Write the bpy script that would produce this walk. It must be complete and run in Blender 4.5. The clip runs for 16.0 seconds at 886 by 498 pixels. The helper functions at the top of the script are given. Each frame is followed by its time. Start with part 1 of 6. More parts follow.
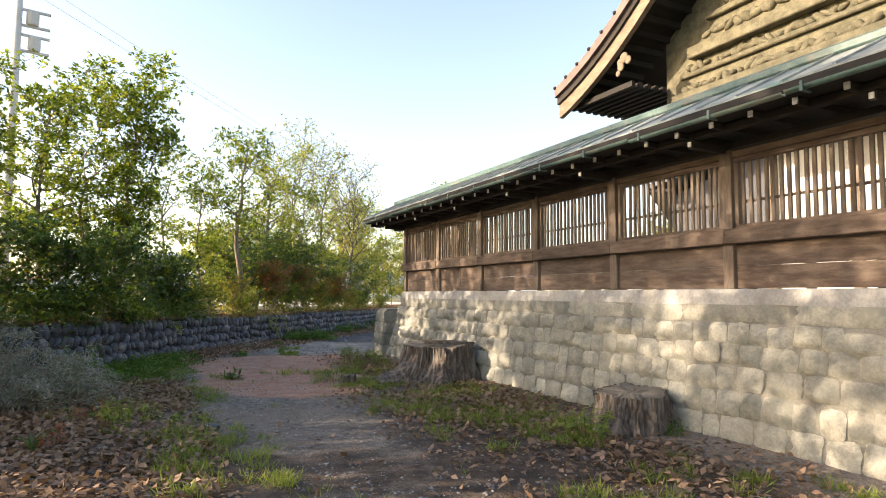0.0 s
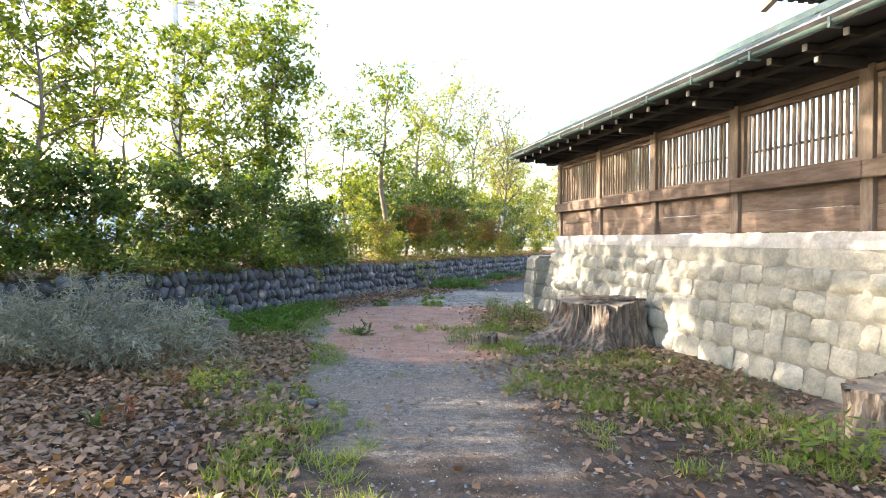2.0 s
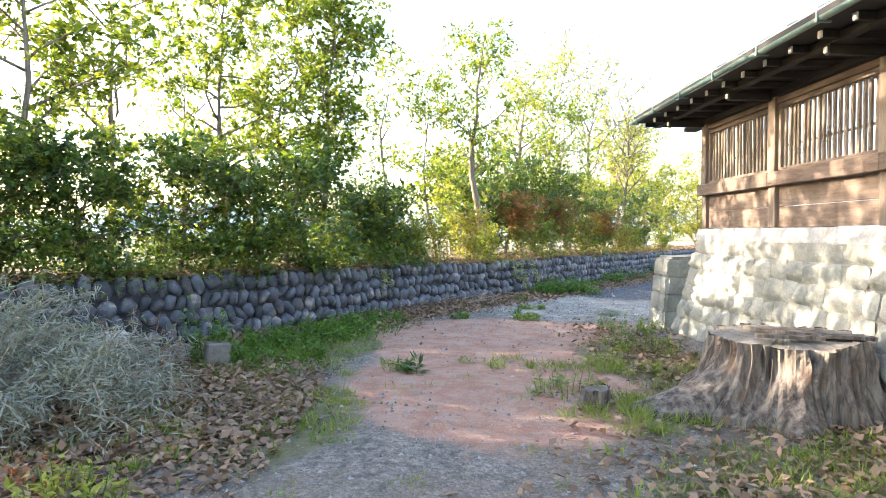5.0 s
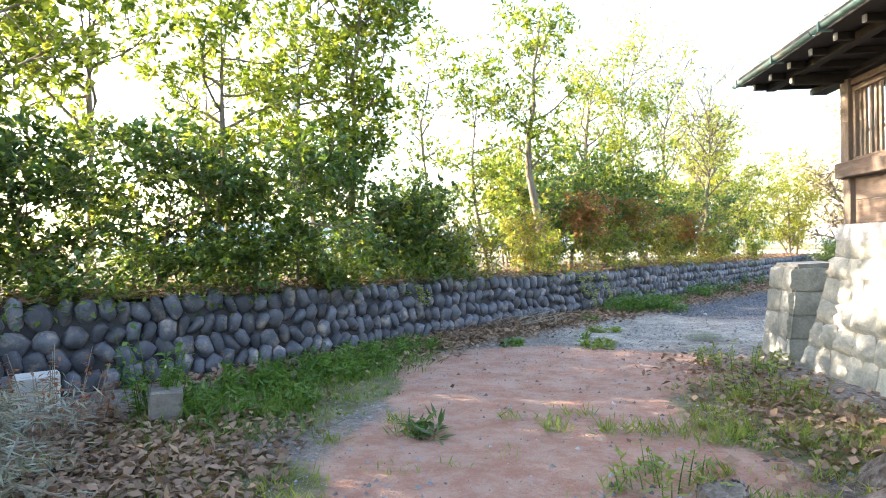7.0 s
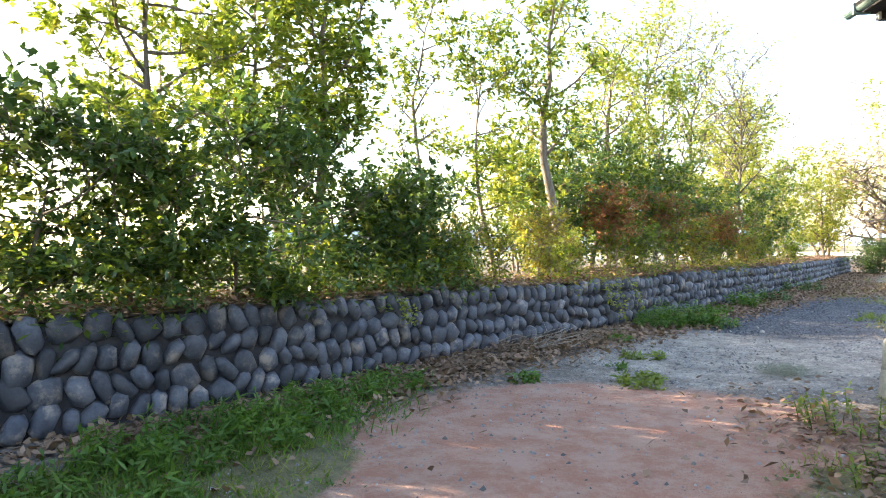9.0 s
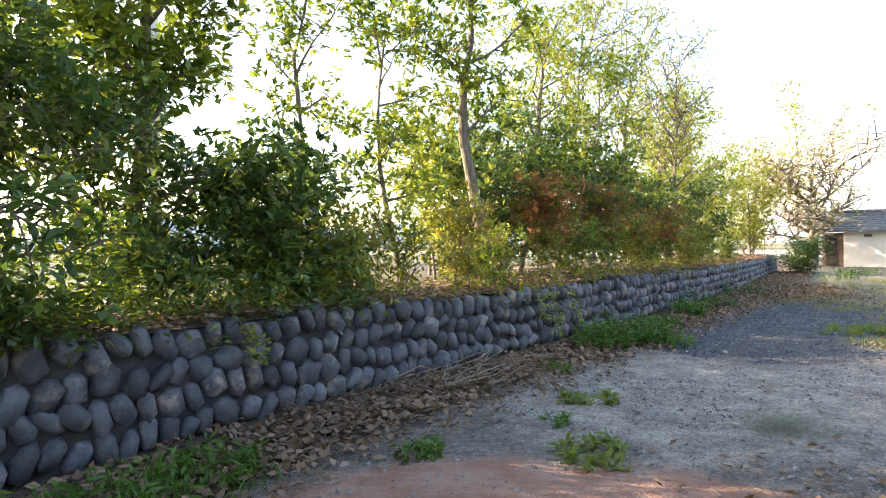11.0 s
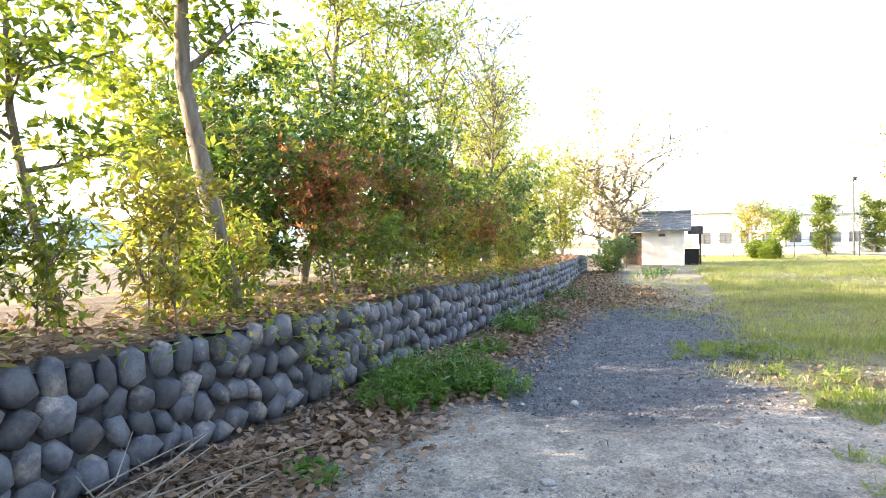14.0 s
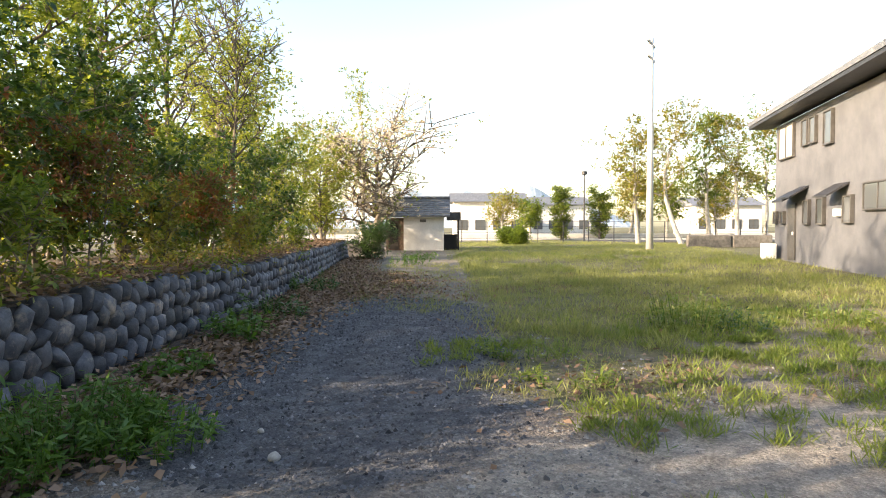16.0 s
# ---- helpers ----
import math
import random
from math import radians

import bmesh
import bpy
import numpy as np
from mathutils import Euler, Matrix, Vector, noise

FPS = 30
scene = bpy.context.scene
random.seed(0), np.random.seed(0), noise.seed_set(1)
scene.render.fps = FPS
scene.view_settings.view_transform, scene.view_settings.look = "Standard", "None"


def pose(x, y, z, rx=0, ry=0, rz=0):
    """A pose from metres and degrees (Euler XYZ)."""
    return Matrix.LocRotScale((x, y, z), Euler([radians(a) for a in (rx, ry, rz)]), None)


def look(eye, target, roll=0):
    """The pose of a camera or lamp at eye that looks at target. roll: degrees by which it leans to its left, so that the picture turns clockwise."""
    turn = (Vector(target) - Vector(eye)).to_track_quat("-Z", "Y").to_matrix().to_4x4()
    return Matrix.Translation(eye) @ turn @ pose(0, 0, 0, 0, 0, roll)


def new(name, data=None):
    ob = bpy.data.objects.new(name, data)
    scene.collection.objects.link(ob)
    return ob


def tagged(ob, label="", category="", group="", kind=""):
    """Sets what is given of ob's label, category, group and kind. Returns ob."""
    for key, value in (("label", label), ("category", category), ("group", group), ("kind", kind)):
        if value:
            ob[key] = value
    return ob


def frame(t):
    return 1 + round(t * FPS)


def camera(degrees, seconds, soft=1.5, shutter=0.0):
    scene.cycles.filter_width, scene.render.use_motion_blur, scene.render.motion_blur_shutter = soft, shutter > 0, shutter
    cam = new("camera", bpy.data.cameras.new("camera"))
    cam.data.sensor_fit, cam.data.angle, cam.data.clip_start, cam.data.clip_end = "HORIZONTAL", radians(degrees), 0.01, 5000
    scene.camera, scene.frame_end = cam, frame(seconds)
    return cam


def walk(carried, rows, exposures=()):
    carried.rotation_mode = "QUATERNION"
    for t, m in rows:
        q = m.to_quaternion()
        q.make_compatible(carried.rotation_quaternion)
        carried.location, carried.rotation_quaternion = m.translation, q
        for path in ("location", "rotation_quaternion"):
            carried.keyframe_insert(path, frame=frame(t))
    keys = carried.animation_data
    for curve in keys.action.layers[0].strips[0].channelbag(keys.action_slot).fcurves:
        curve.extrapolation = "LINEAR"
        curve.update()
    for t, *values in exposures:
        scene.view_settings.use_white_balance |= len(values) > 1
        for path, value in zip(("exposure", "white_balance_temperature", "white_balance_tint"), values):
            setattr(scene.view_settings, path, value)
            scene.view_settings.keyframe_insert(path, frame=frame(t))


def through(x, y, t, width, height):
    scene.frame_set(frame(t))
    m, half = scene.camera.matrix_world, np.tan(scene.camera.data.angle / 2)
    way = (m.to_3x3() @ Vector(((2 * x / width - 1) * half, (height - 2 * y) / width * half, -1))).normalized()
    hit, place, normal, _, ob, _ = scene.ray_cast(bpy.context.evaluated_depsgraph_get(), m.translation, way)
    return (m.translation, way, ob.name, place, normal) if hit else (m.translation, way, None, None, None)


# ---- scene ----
import functools

cam = camera(71.0, 16.0, soft=1.0)
PATH = [
    (0, (-5.678, -13.829, 1.456), (-4.804, -12.036, 1.606), 0.4),
    (0.5, (-5.389, -13.406, 1.45), (-4.645, -11.552, 1.544), 0.4),
    (1, (-5.262, -13.003, 1.441), (-4.706, -11.082, 1.468), 0.4),
    (1.5, (-5.029, -12.564, 1.447), (-4.545, -10.623, 1.441), 0.4),
    (2, (-4.848, -12.129, 1.458), (-4.453, -10.169, 1.429), 0.2),
    (2.5, (-4.622, -11.599, 1.459), (-4.281, -9.629, 1.416), 0.2),
    (3, (-4.459, -11.146, 1.461), (-4.199, -9.164, 1.413), 0.1),
    (3.5, (-4.27, -10.637, 1.498), (-4.051, -8.65, 1.445), 0.2),
    (4, (-4.119, -10.167, 1.512), (-3.955, -8.175, 1.456), 0.1),
    (4.2, (-4.077, -9.963, 1.521), (-3.941, -7.968, 1.461), 0.2),
    (6.3, (-3.672, -7.793, 1.381), (-3.787, -5.796, 1.365), -0.6),
    (6.5, (-3.646, -7.568, 1.387), (-3.776, -5.572, 1.376), -0.7),
    (7, (-3.604, -7.051, 1.371), (-3.793, -5.06, 1.365), -0.8),
    (7.5, (-3.619, -6.5, 1.386), (-3.855, -4.514, 1.382), -0.7),
    (8, (-3.586, -5.96, 1.362), (-3.829, -3.975, 1.363), -0.8),
    (8.2, (-3.62, -5.736, 1.32), (-3.867, -3.751, 1.329), -0.7),
    (10.3, (-3.45, -3.444, 1.467), (-3.608, -1.451, 1.449), -0.7),
    (10.5, (-3.427, -3.213, 1.448), (-3.571, -1.218, 1.435), -0.6),
    (11, (-3.303, -2.628, 1.422), (-3.307, -0.628, 1.408), -0.6),
    (11.5, (-3.212, -2.064, 1.417), (-3.193, -0.064, 1.403), -0.5),
    (12, (-3.054, -1.549, 1.446), (-2.944, 0.448, 1.431), -0.6),
    (12.5, (-2.912, -1.056, 1.447), (-2.752, 0.937, 1.434), -0.7),
    (13, (-2.731, -0.531, 1.459), (-2.411, 1.443, 1.441), -0.6),
    (13.5, (-2.562, -0.059, 1.441), (-2.176, 1.903, 1.424), -0.8),
    (14, (-2.349, 0.394, 1.438), (-1.789, 2.314, 1.417), -0.8),
    (14.5, (-2.09, 0.782, 1.423), (-1.414, 2.664, 1.397), -0.9),
    (15, (-1.827, 1.169, 1.419), (-0.939, 2.961, 1.378), -0.3),
    (15.5, (-1.499, 1.48, 1.387), (-0.506, 3.216, 1.334), -0.5),
    (16, (-1.133, 1.798, 1.374), (0.077, 3.389, 1.3), -0.2),
]
EXPOSURES = [(0, 1.75, 7500, 17), (1, 1.6, 7400, 17), (1.5, 2.3, 7200, 16), (3.5, 3.2, 6900, 14), (7, 3.2, 6900, 14), (8.2, 3.15, 6900, 14), (10.3, 2.5, 7100, 15), (11.5, 2.6, 7100, 15), (13.5, 3.1, 7200, 15), (15, 3.1, 7000, 15), (15.5, 2.62, 7200, 15), (16, 1.9, 7500, 15)]
walk(cam, [(t, look(eye, target, roll)) for t, eye, target, roll in PATH], EXPOSURES)

# ---- light ----
SUN_AZ, SUN_EL = math.atan2(0.26, -0.96), radians(18)
sun_to = Vector((math.cos(SUN_AZ) * math.cos(SUN_EL), math.sin(SUN_AZ) * math.cos(SUN_EL), math.sin(SUN_EL)))
sun = new("sun", bpy.data.lights.new("sun", "SUN"))
sun.data.energy, sun.data.angle, sun.data.color = 3.3, radians(0.55), (1.0, 0.88, 0.70)
sun.matrix_world = look(sun_to * 60, (0, 0, 0))
world = bpy.data.worlds.new("sky")
scene.world = world
world.use_nodes = True
wn = world.node_tree
sky = wn.nodes.new("ShaderNodeTexSky")
sky.sky_type, sky.sun_disc = "NISHITA", False
sky.sun_elevation, sky.sun_rotation = SUN_EL, math.pi / 2 - SUN_AZ
sky.air_density, sky.dust_density, sky.ozone_density = 1.0, 1.6, 1.0
wn.links.new(sky.outputs[0], wn.nodes["Background"].inputs[0])
wn.nodes["Background"].inputs[1].default_value = 0.15


# ---- materials ----
def nodes_of(name):
    m = bpy.data.materials.new(name)
    m.use_nodes = True
    nt = m.node_tree
    return m, nt, nt.nodes["Principled BSDF"]


def noise_at(nt, scale, detail=4, rough=0.6, stretch=None):
    g = nt.nodes.new("ShaderNodeNewGeometry")
    mp = nt.nodes.new("ShaderNodeMapping")
    mp.inputs["Scale"].default_value = stretch or (1, 1, 1)
    n = nt.nodes.new("ShaderNodeTexNoise")
    n.inputs["Scale"].default_value, n.inputs["Detail"].default_value, n.inputs["Roughness"].default_value = scale, detail, rough
    nt.links.new(g.outputs["Position"], mp.inputs[0])
    nt.links.new(mp.outputs[0], n.inputs["Vector"])
    return n.outputs["Fac"]


def ramp(nt, fac, lo, hi):
    r = nt.nodes.new("ShaderNodeMapRange")
    r.inputs[1].default_value, r.inputs[2].default_value = lo, hi
    r.interpolation_type = "SMOOTHSTEP"
    nt.links.new(fac, r.inputs[0])
    return r.outputs[0]


def blend(nt, fac, a, b, how="MIX"):
    mx = nt.nodes.new("ShaderNodeMix")
    mx.data_type, mx.blend_type = "RGBA", how
    for sock, v in ((mx.inputs[0], fac), (mx.inputs[6], a), (mx.inputs[7], b)):
        if isinstance(v, (int, float)):
            sock.default_value = v
        elif isinstance(v, tuple):
            sock.default_value = (*v, 1)
        else:
            nt.links.new(v, sock)
    return mx.outputs[2]


def bumped(nt, bs, height, strength, dist=0.01):
    b = nt.nodes.new("ShaderNodeBump")
    b.inputs["Strength"].default_value, b.inputs["Distance"].default_value = strength, dist
    nt.links.new(height, b.inputs["Height"])
    nt.links.new(b.outputs[0], bs.inputs["Normal"])


def mat(name, c1, c2, scale=3, fine=40, rough=0.85, metal=0.0, bump=0.4, vary=0.25, stain=None, stretch=None, island=False):
    """Two colours in broad patches, fine grain over them, and a shift of brightness from piece to piece."""
    m, nt, bs = nodes_of(name)
    broad = ramp(nt, noise_at(nt, scale, 5, 0.65, stretch), 0.32, 0.68)
    grain = noise_at(nt, fine, 6, 0.7, stretch)
    col = blend(nt, broad, c1, c2)
    col = blend(nt, ramp(nt, grain, 0.3, 0.7), blend(nt, 1.0, col, (0.72, 0.72, 0.72), "MULTIPLY"), col)
    if stain:
        col = blend(nt, ramp(nt, noise_at(nt, scale * 0.6 + 0.7, 6, 0.7), 0.52, 0.66), col, stain)
    if vary:
        info = nt.nodes.new("ShaderNodeNewGeometry" if island else "ShaderNodeObjectInfo")
        v = nt.nodes.new("ShaderNodeMapRange")
        v.inputs[3].default_value, v.inputs[4].default_value = 1 - vary, 1 + vary
        nt.links.new(info.outputs["Random Per Island" if island else "Random"], v.inputs[0])
        col = blend(nt, 1.0, col, v.outputs[0], "MULTIPLY")
    nt.links.new(col, bs.inputs["Base Color"])
    bs.inputs["Roughness"].default_value, bs.inputs["Metallic"].default_value = rough, metal
    bumped(nt, bs, grain, bump)
    return m


def leaf_mat(name, dark, light, through=0.5, rough=0.5):
    """Thin leaves: gloss above, daylight shining through, hue shifting from leaf to leaf."""
    m, nt, bs = nodes_of(name)
    g = nt.nodes.new("ShaderNodeNewGeometry")
    patch = noise_at(nt, 1.3, 3)
    f = nt.nodes.new("ShaderNodeMath")
    f.operation = "MULTIPLY_ADD"
    f.inputs[1].default_value = 0.65
    nt.links.new(g.outputs["Random Per Island"], f.inputs[0])
    sh = nt.nodes.new("ShaderNodeMath")
    sh.operation, sh.inputs[1].default_value = "MULTIPLY_ADD", 1.2
    sh.inputs[2].default_value = -0.42
    nt.links.new(patch, sh.inputs[0])
    nt.links.new(sh.outputs[0], f.inputs[2])
    col = blend(nt, f.outputs[0], dark, light)
    nt.links.new(col, bs.inputs["Base Color"])
    bs.inputs["Roughness"].default_value = rough
    tr = nt.nodes.new("ShaderNodeBsdfTranslucent")
    nt.links.new(blend(nt, 1.0, col, (1.35, 1.3, 0.7), "MULTIPLY"), tr.inputs[0])
    mx = nt.nodes.new("ShaderNodeMixShader")
    mx.inputs[0].default_value = through
    nt.links.new(bs.outputs[0], mx.inputs[1])
    nt.links.new(tr.outputs[0], mx.inputs[2])
    nt.links.new(mx.outputs[0], nt.nodes["Material Output"].inputs[0])
    return m


M_wood = mat("aged wood", (0.088, 0.057, 0.041), (0.185, 0.135, 0.102), 2.5, 30, 0.8, bump=0.5, vary=0.22, stretch=(6, 1, 6))
M_post = mat("aged wood posts", (0.13, 0.092, 0.066), (0.24, 0.19, 0.148), 2.5, 30, 0.8, bump=0.5, vary=0.18, stretch=(6, 6, 1))
# near-black albedo puts the shade under the eaves into the wood's colour
M_dark = mat("shade-darkened eaves wood", (0.011, 0.009, 0.008), (0.022, 0.017, 0.014), 3, 30, 0.8, vary=0.2)
M_copper = mat("copper patina", (0.055, 0.115, 0.105), (0.12, 0.195, 0.175), 2, 25, 0.45, bump=0.2, vary=0.1, stain=(0.13, 0.13, 0.11))
M_roof = mat("copper roof sheet", (0.24, 0.26, 0.245), (0.38, 0.40, 0.375), 2, 25, 0.6, bump=0.2, vary=0.1, stain=(0.16, 0.26, 0.22))
M_white = mat("white paint", (0.78, 0.77, 0.74), (0.84, 0.83, 0.8), 6, 40, 0.6, bump=0.1, vary=0.05)
M_stone = mat("pale base stone", (0.27, 0.27, 0.235), (0.40, 0.385, 0.33), 4.5, 34, 0.92, bump=0.9, vary=0.16, stain=(0.21, 0.215, 0.185))
M_joint = mat("lime joint", (0.20, 0.19, 0.165), (0.29, 0.28, 0.245), 4, 60, 0.95, bump=0.5, vary=0)
M_plaster = mat("weathered sill mortar", (0.38, 0.37, 0.35), (0.47, 0.46, 0.43), 2, 30, 0.9, vary=0.05, stain=(0.27, 0.26, 0.24))
M_cobble = mat("river cobble", (0.048, 0.055, 0.072), (0.118, 0.126, 0.146), 6, 45, 0.65, bump=0.6, vary=0.5, stain=(0.22, 0.19, 0.165))
M_cobble_far = mat("river cobble far", (0.048, 0.055, 0.072), (0.118, 0.126, 0.146), 6, 45, 0.65, bump=0.6, vary=0.5, stain=(0.22, 0.19, 0.165), island=True)
M_mortar = mat("dark mortar", (0.03, 0.03, 0.034), (0.055, 0.055, 0.06), 4, 50, 0.95, vary=0)
M_bark = mat("bark", (0.16, 0.125, 0.095), (0.27, 0.23, 0.19), 7, 50, 0.9, bump=0.9, vary=0.2, stretch=(3, 3, 0.6))
M_darkbark = mat("grey-brown twig bark", (0.085, 0.07, 0.058), (0.16, 0.14, 0.12), 7, 50, 0.9, bump=0.6, vary=0.2)
M_stump = mat("weathered stump", (0.045, 0.033, 0.027), (0.26, 0.22, 0.185), 4, 22, 0.92, bump=1.0, vary=0.1, stretch=(4, 4, 0.45), stain=(0.11, 0.07, 0.05))
M_stumptop = mat("cut stump face", (0.15, 0.13, 0.105), (0.25, 0.22, 0.18), 8, 60, 0.9, bump=0.7, vary=0.1)
M_leaf = leaf_mat("evergreen leaves", (0.03, 0.072, 0.016), (0.235, 0.31, 0.05), 0.5, 0.34)
M_leaf_dark = leaf_mat("dark evergreen leaves", (0.022, 0.06, 0.023), (0.115, 0.195, 0.055), 0.38, 0.28)
M_leaf_lime = leaf_mat("lime spring leaves", (0.16, 0.215, 0.04), (0.36, 0.375, 0.095), 0.55)
M_leaf_red = leaf_mat("bronze red leaves", (0.26, 0.075, 0.05), (0.27, 0.16, 0.07), 0.42)
M_leaf_dry = leaf_mat("yellow undergrowth leaves", (0.10, 0.115, 0.03), (0.40, 0.33, 0.09), 0.5)
M_brush = leaf_mat("grey dry brush", (0.15, 0.17, 0.14), (0.32, 0.335, 0.285), 0.3, 0.8)
M_grass = leaf_mat("fresh grass", (0.10, 0.17, 0.03), (0.27, 0.31, 0.075), 0.45)
M_grass_deep = leaf_mat("deep green weeds", (0.04, 0.115, 0.016), (0.14, 0.25, 0.04), 0.42)
M_field = leaf_mat("field grass", (0.15, 0.185, 0.06), (0.36, 0.36, 0.15), 0.45, 0.6)
M_litter = leaf_mat("fallen leaves", (0.085, 0.046, 0.028), (0.37, 0.245, 0.165), 0.15, 0.7)
M_twig = mat("dead twigs", (0.20, 0.16, 0.12), (0.32, 0.28, 0.23), 9, 50, 0.9, vary=0.1)
M_gravel = mat("crushed dark stone", (0.055, 0.058, 0.067), (0.15, 0.155, 0.17), 9, 60, 0.85, vary=0.75, island=True)
M_pebble = mat("pebbles", (0.16, 0.16, 0.165), (0.32, 0.31, 0.295), 9, 60, 0.85, vary=0.6, island=True)


def ground_mat():
    """Bare gravel, with red soil, leaf mould and painted tree shade, dark gravel, pale sand and thin turf mixed in by
    the plan's zones.
    """
    m, nt, bs = nodes_of("ground")
    fine = noise_at(nt, 90, 6, 0.75)
    mid = noise_at(nt, 11, 6, 0.7)
    broad = noise_at(nt, 1.1, 5, 0.6)
    edge = noise_at(nt, 2.4, 9, 0.75)
    vor = nt.nodes.new("ShaderNodeTexVoronoi")
    vor.inputs["Scale"].default_value = 42
    g = nt.nodes.new("ShaderNodeNewGeometry")
    nt.links.new(g.outputs["Position"], vor.inputs["Vector"])
    col = blend(nt, ramp(nt, mid, 0.35, 0.65), (0.125, 0.113, 0.103), (0.285, 0.255, 0.225))
    col = blend(nt, ramp(nt, broad, 0.4, 0.65), col, (0.25, 0.205, 0.168))
    for name, a, b in (("dark", (0.07, 0.074, 0.084), (0.145, 0.15, 0.162)), ("sand", (0.27, 0.245, 0.215), (0.46, 0.41, 0.35)), ("red", (0.36, 0.175, 0.12), (0.43, 0.28, 0.215)), ("mould_shade", (0.05, 0.036, 0.027), (0.13, 0.092, 0.068)), ("turf", (0.10, 0.10, 0.045), (0.20, 0.175, 0.09))):
        at = nt.nodes.new("ShaderNodeAttribute")
        at.attribute_name = name
        add = nt.nodes.new("ShaderNodeMath")
        add.operation, add.inputs[1].default_value = "MULTIPLY_ADD", 1.0
        nt.links.new(at.outputs["Fac"], add.inputs[0])
        off = nt.nodes.new("ShaderNodeMath")
        off.operation, off.inputs[1].default_value, off.inputs[2].default_value = "MULTIPLY_ADD", 1.5, -0.75
        nt.links.new(edge, off.inputs[0])
        nt.links.new(off.outputs[0], add.inputs[2])
        col = blend(nt, ramp(nt, add.outputs[0], 0.32, 0.72), col, blend(nt, ramp(nt, noise_at(nt, 3.2, 8, 0.78), 0.38, 0.62), a, b))
        if name != "sand":
            continue
        stone = nt.nodes.new("ShaderNodeMapRange")
        stone.inputs[3].default_value, stone.inputs[4].default_value = 0.55, 1.45
        nt.links.new(vor.outputs["Color"], stone.inputs[0])
        col = blend(nt, 0.7, col, stone.outputs[0], "MULTIPLY")
        vb = nt.nodes.new("ShaderNodeTexVoronoi")
        vb.inputs["Scale"].default_value = 105
        nt.links.new(g.outputs["Position"], vb.inputs["Vector"])
        sb = nt.nodes.new("ShaderNodeMapRange")
        sb.inputs[3].default_value, sb.inputs[4].default_value = 0.55, 1.5
        nt.links.new(vb.outputs["Color"], sb.inputs[0])
        col = blend(nt, 0.7, col, sb.outputs[0], "MULTIPLY")
        col = blend(nt, ramp(nt, noise_at(nt, 2.6, 6, 0.75), 0.3, 0.7), blend(nt, 1.0, col, (0.78, 0.77, 0.76), "MULTIPLY"), col)
    nt.links.new(col, bs.inputs["Base Color"])
    bs.inputs["Roughness"].default_value = 0.95
    h = nt.nodes.new("ShaderNodeMath")
    h.operation = "SUBTRACT"
    nt.links.new(fine, h.inputs[0])
    nt.links.new(vor.outputs["Distance"], h.inputs[1])
    bumped(nt, bs, h.outputs[0], 0.8, 0.02)
    return m


M_ground = ground_mat()


# ---- mesh helpers ----
def mesh_of(name, bm, material, smooth=False):
    me = bpy.data.meshes.new(name)
    bm.to_mesh(me)
    bm.free()
    me.materials.append(material)
    if smooth:
        me.polygons.foreach_set("use_smooth", [True] * len(me.polygons))
    return me


def part(name, bm, material, parent=None, label="", smooth=False):
    ob = new(name, mesh_of(name, bm, material, smooth))
    ob.parent = parent
    return tagged(ob, label)


def empty(name, at=(0, 0, 0), rz=0):
    ob = new(name)
    ob.empty_display_size = 0.1
    ob.matrix_world = pose(*at, 0, 0, rz)
    return ob


def box(bm, x0, x1, y0, y1, z0, z1, bevel=0.0):
    r = bmesh.ops.create_cube(bm, size=1.0, matrix=Matrix.LocRotScale(((x0 + x1) / 2, (y0 + y1) / 2, (z0 + z1) / 2), None, (x1 - x0, y1 - y0, z1 - z0)))
    if bevel:
        edges = list({e for v in r["verts"] for e in v.link_edges})
        bmesh.ops.bevel(bm, geom=edges, offset=bevel, segments=1, affect="EDGES")
    return bm


def boxed(*a, bevel=0.004):
    return box(bmesh.new(), *a, bevel=bevel)


def tube(bm, pts, radii, sides=7):
    """A tapering limb along a line of points."""
    rings = []
    for i, p in enumerate(pts):
        d = (pts[min(i + 1, len(pts) - 1)] - pts[max(i - 1, 0)]).normalized()
        u = d.orthogonal().normalized()
        w = d.cross(u)
        rings.append([bm.verts.new(p + (u * math.cos(a) + w * math.sin(a)) * radii[i]) for a in (2 * math.pi * k / sides for k in range(sides))])
    for a, b in zip(rings, rings[1:]):
        # turn the next ring to the nearest start, so that limbs do not twist
        k = min(range(sides), key=lambda j: (b[j].co - a[0].co).length)
        b[:] = b[k:] + b[:k]
        for j in range(sides):
            bm.faces.new((a[j], a[(j + 1) % sides], b[(j + 1) % sides], b[j]))
    bm.faces.new(rings[0][::-1])
    bm.faces.new(rings[-1])
    return bm


def sheet(name, verts, faces, material, smooth=False):
    me = bpy.data.meshes.new(name)
    me.vertices.add(len(verts))
    me.vertices.foreach_set("co", np.asarray(verts, np.float32).ravel())
    k = faces.shape[1]
    me.loops.add(faces.size)
    me.loops.foreach_set("vertex_index", faces.astype(np.int32).ravel())
    me.polygons.add(len(faces))
    me.polygons.foreach_set("loop_start", np.arange(0, faces.size, k, dtype=np.int32))
    me.update(calc_edges=True)
    me.validate()
    me.materials.append(material)
    if smooth:
        me.polygons.foreach_set("use_smooth", [True] * len(faces))
    return me


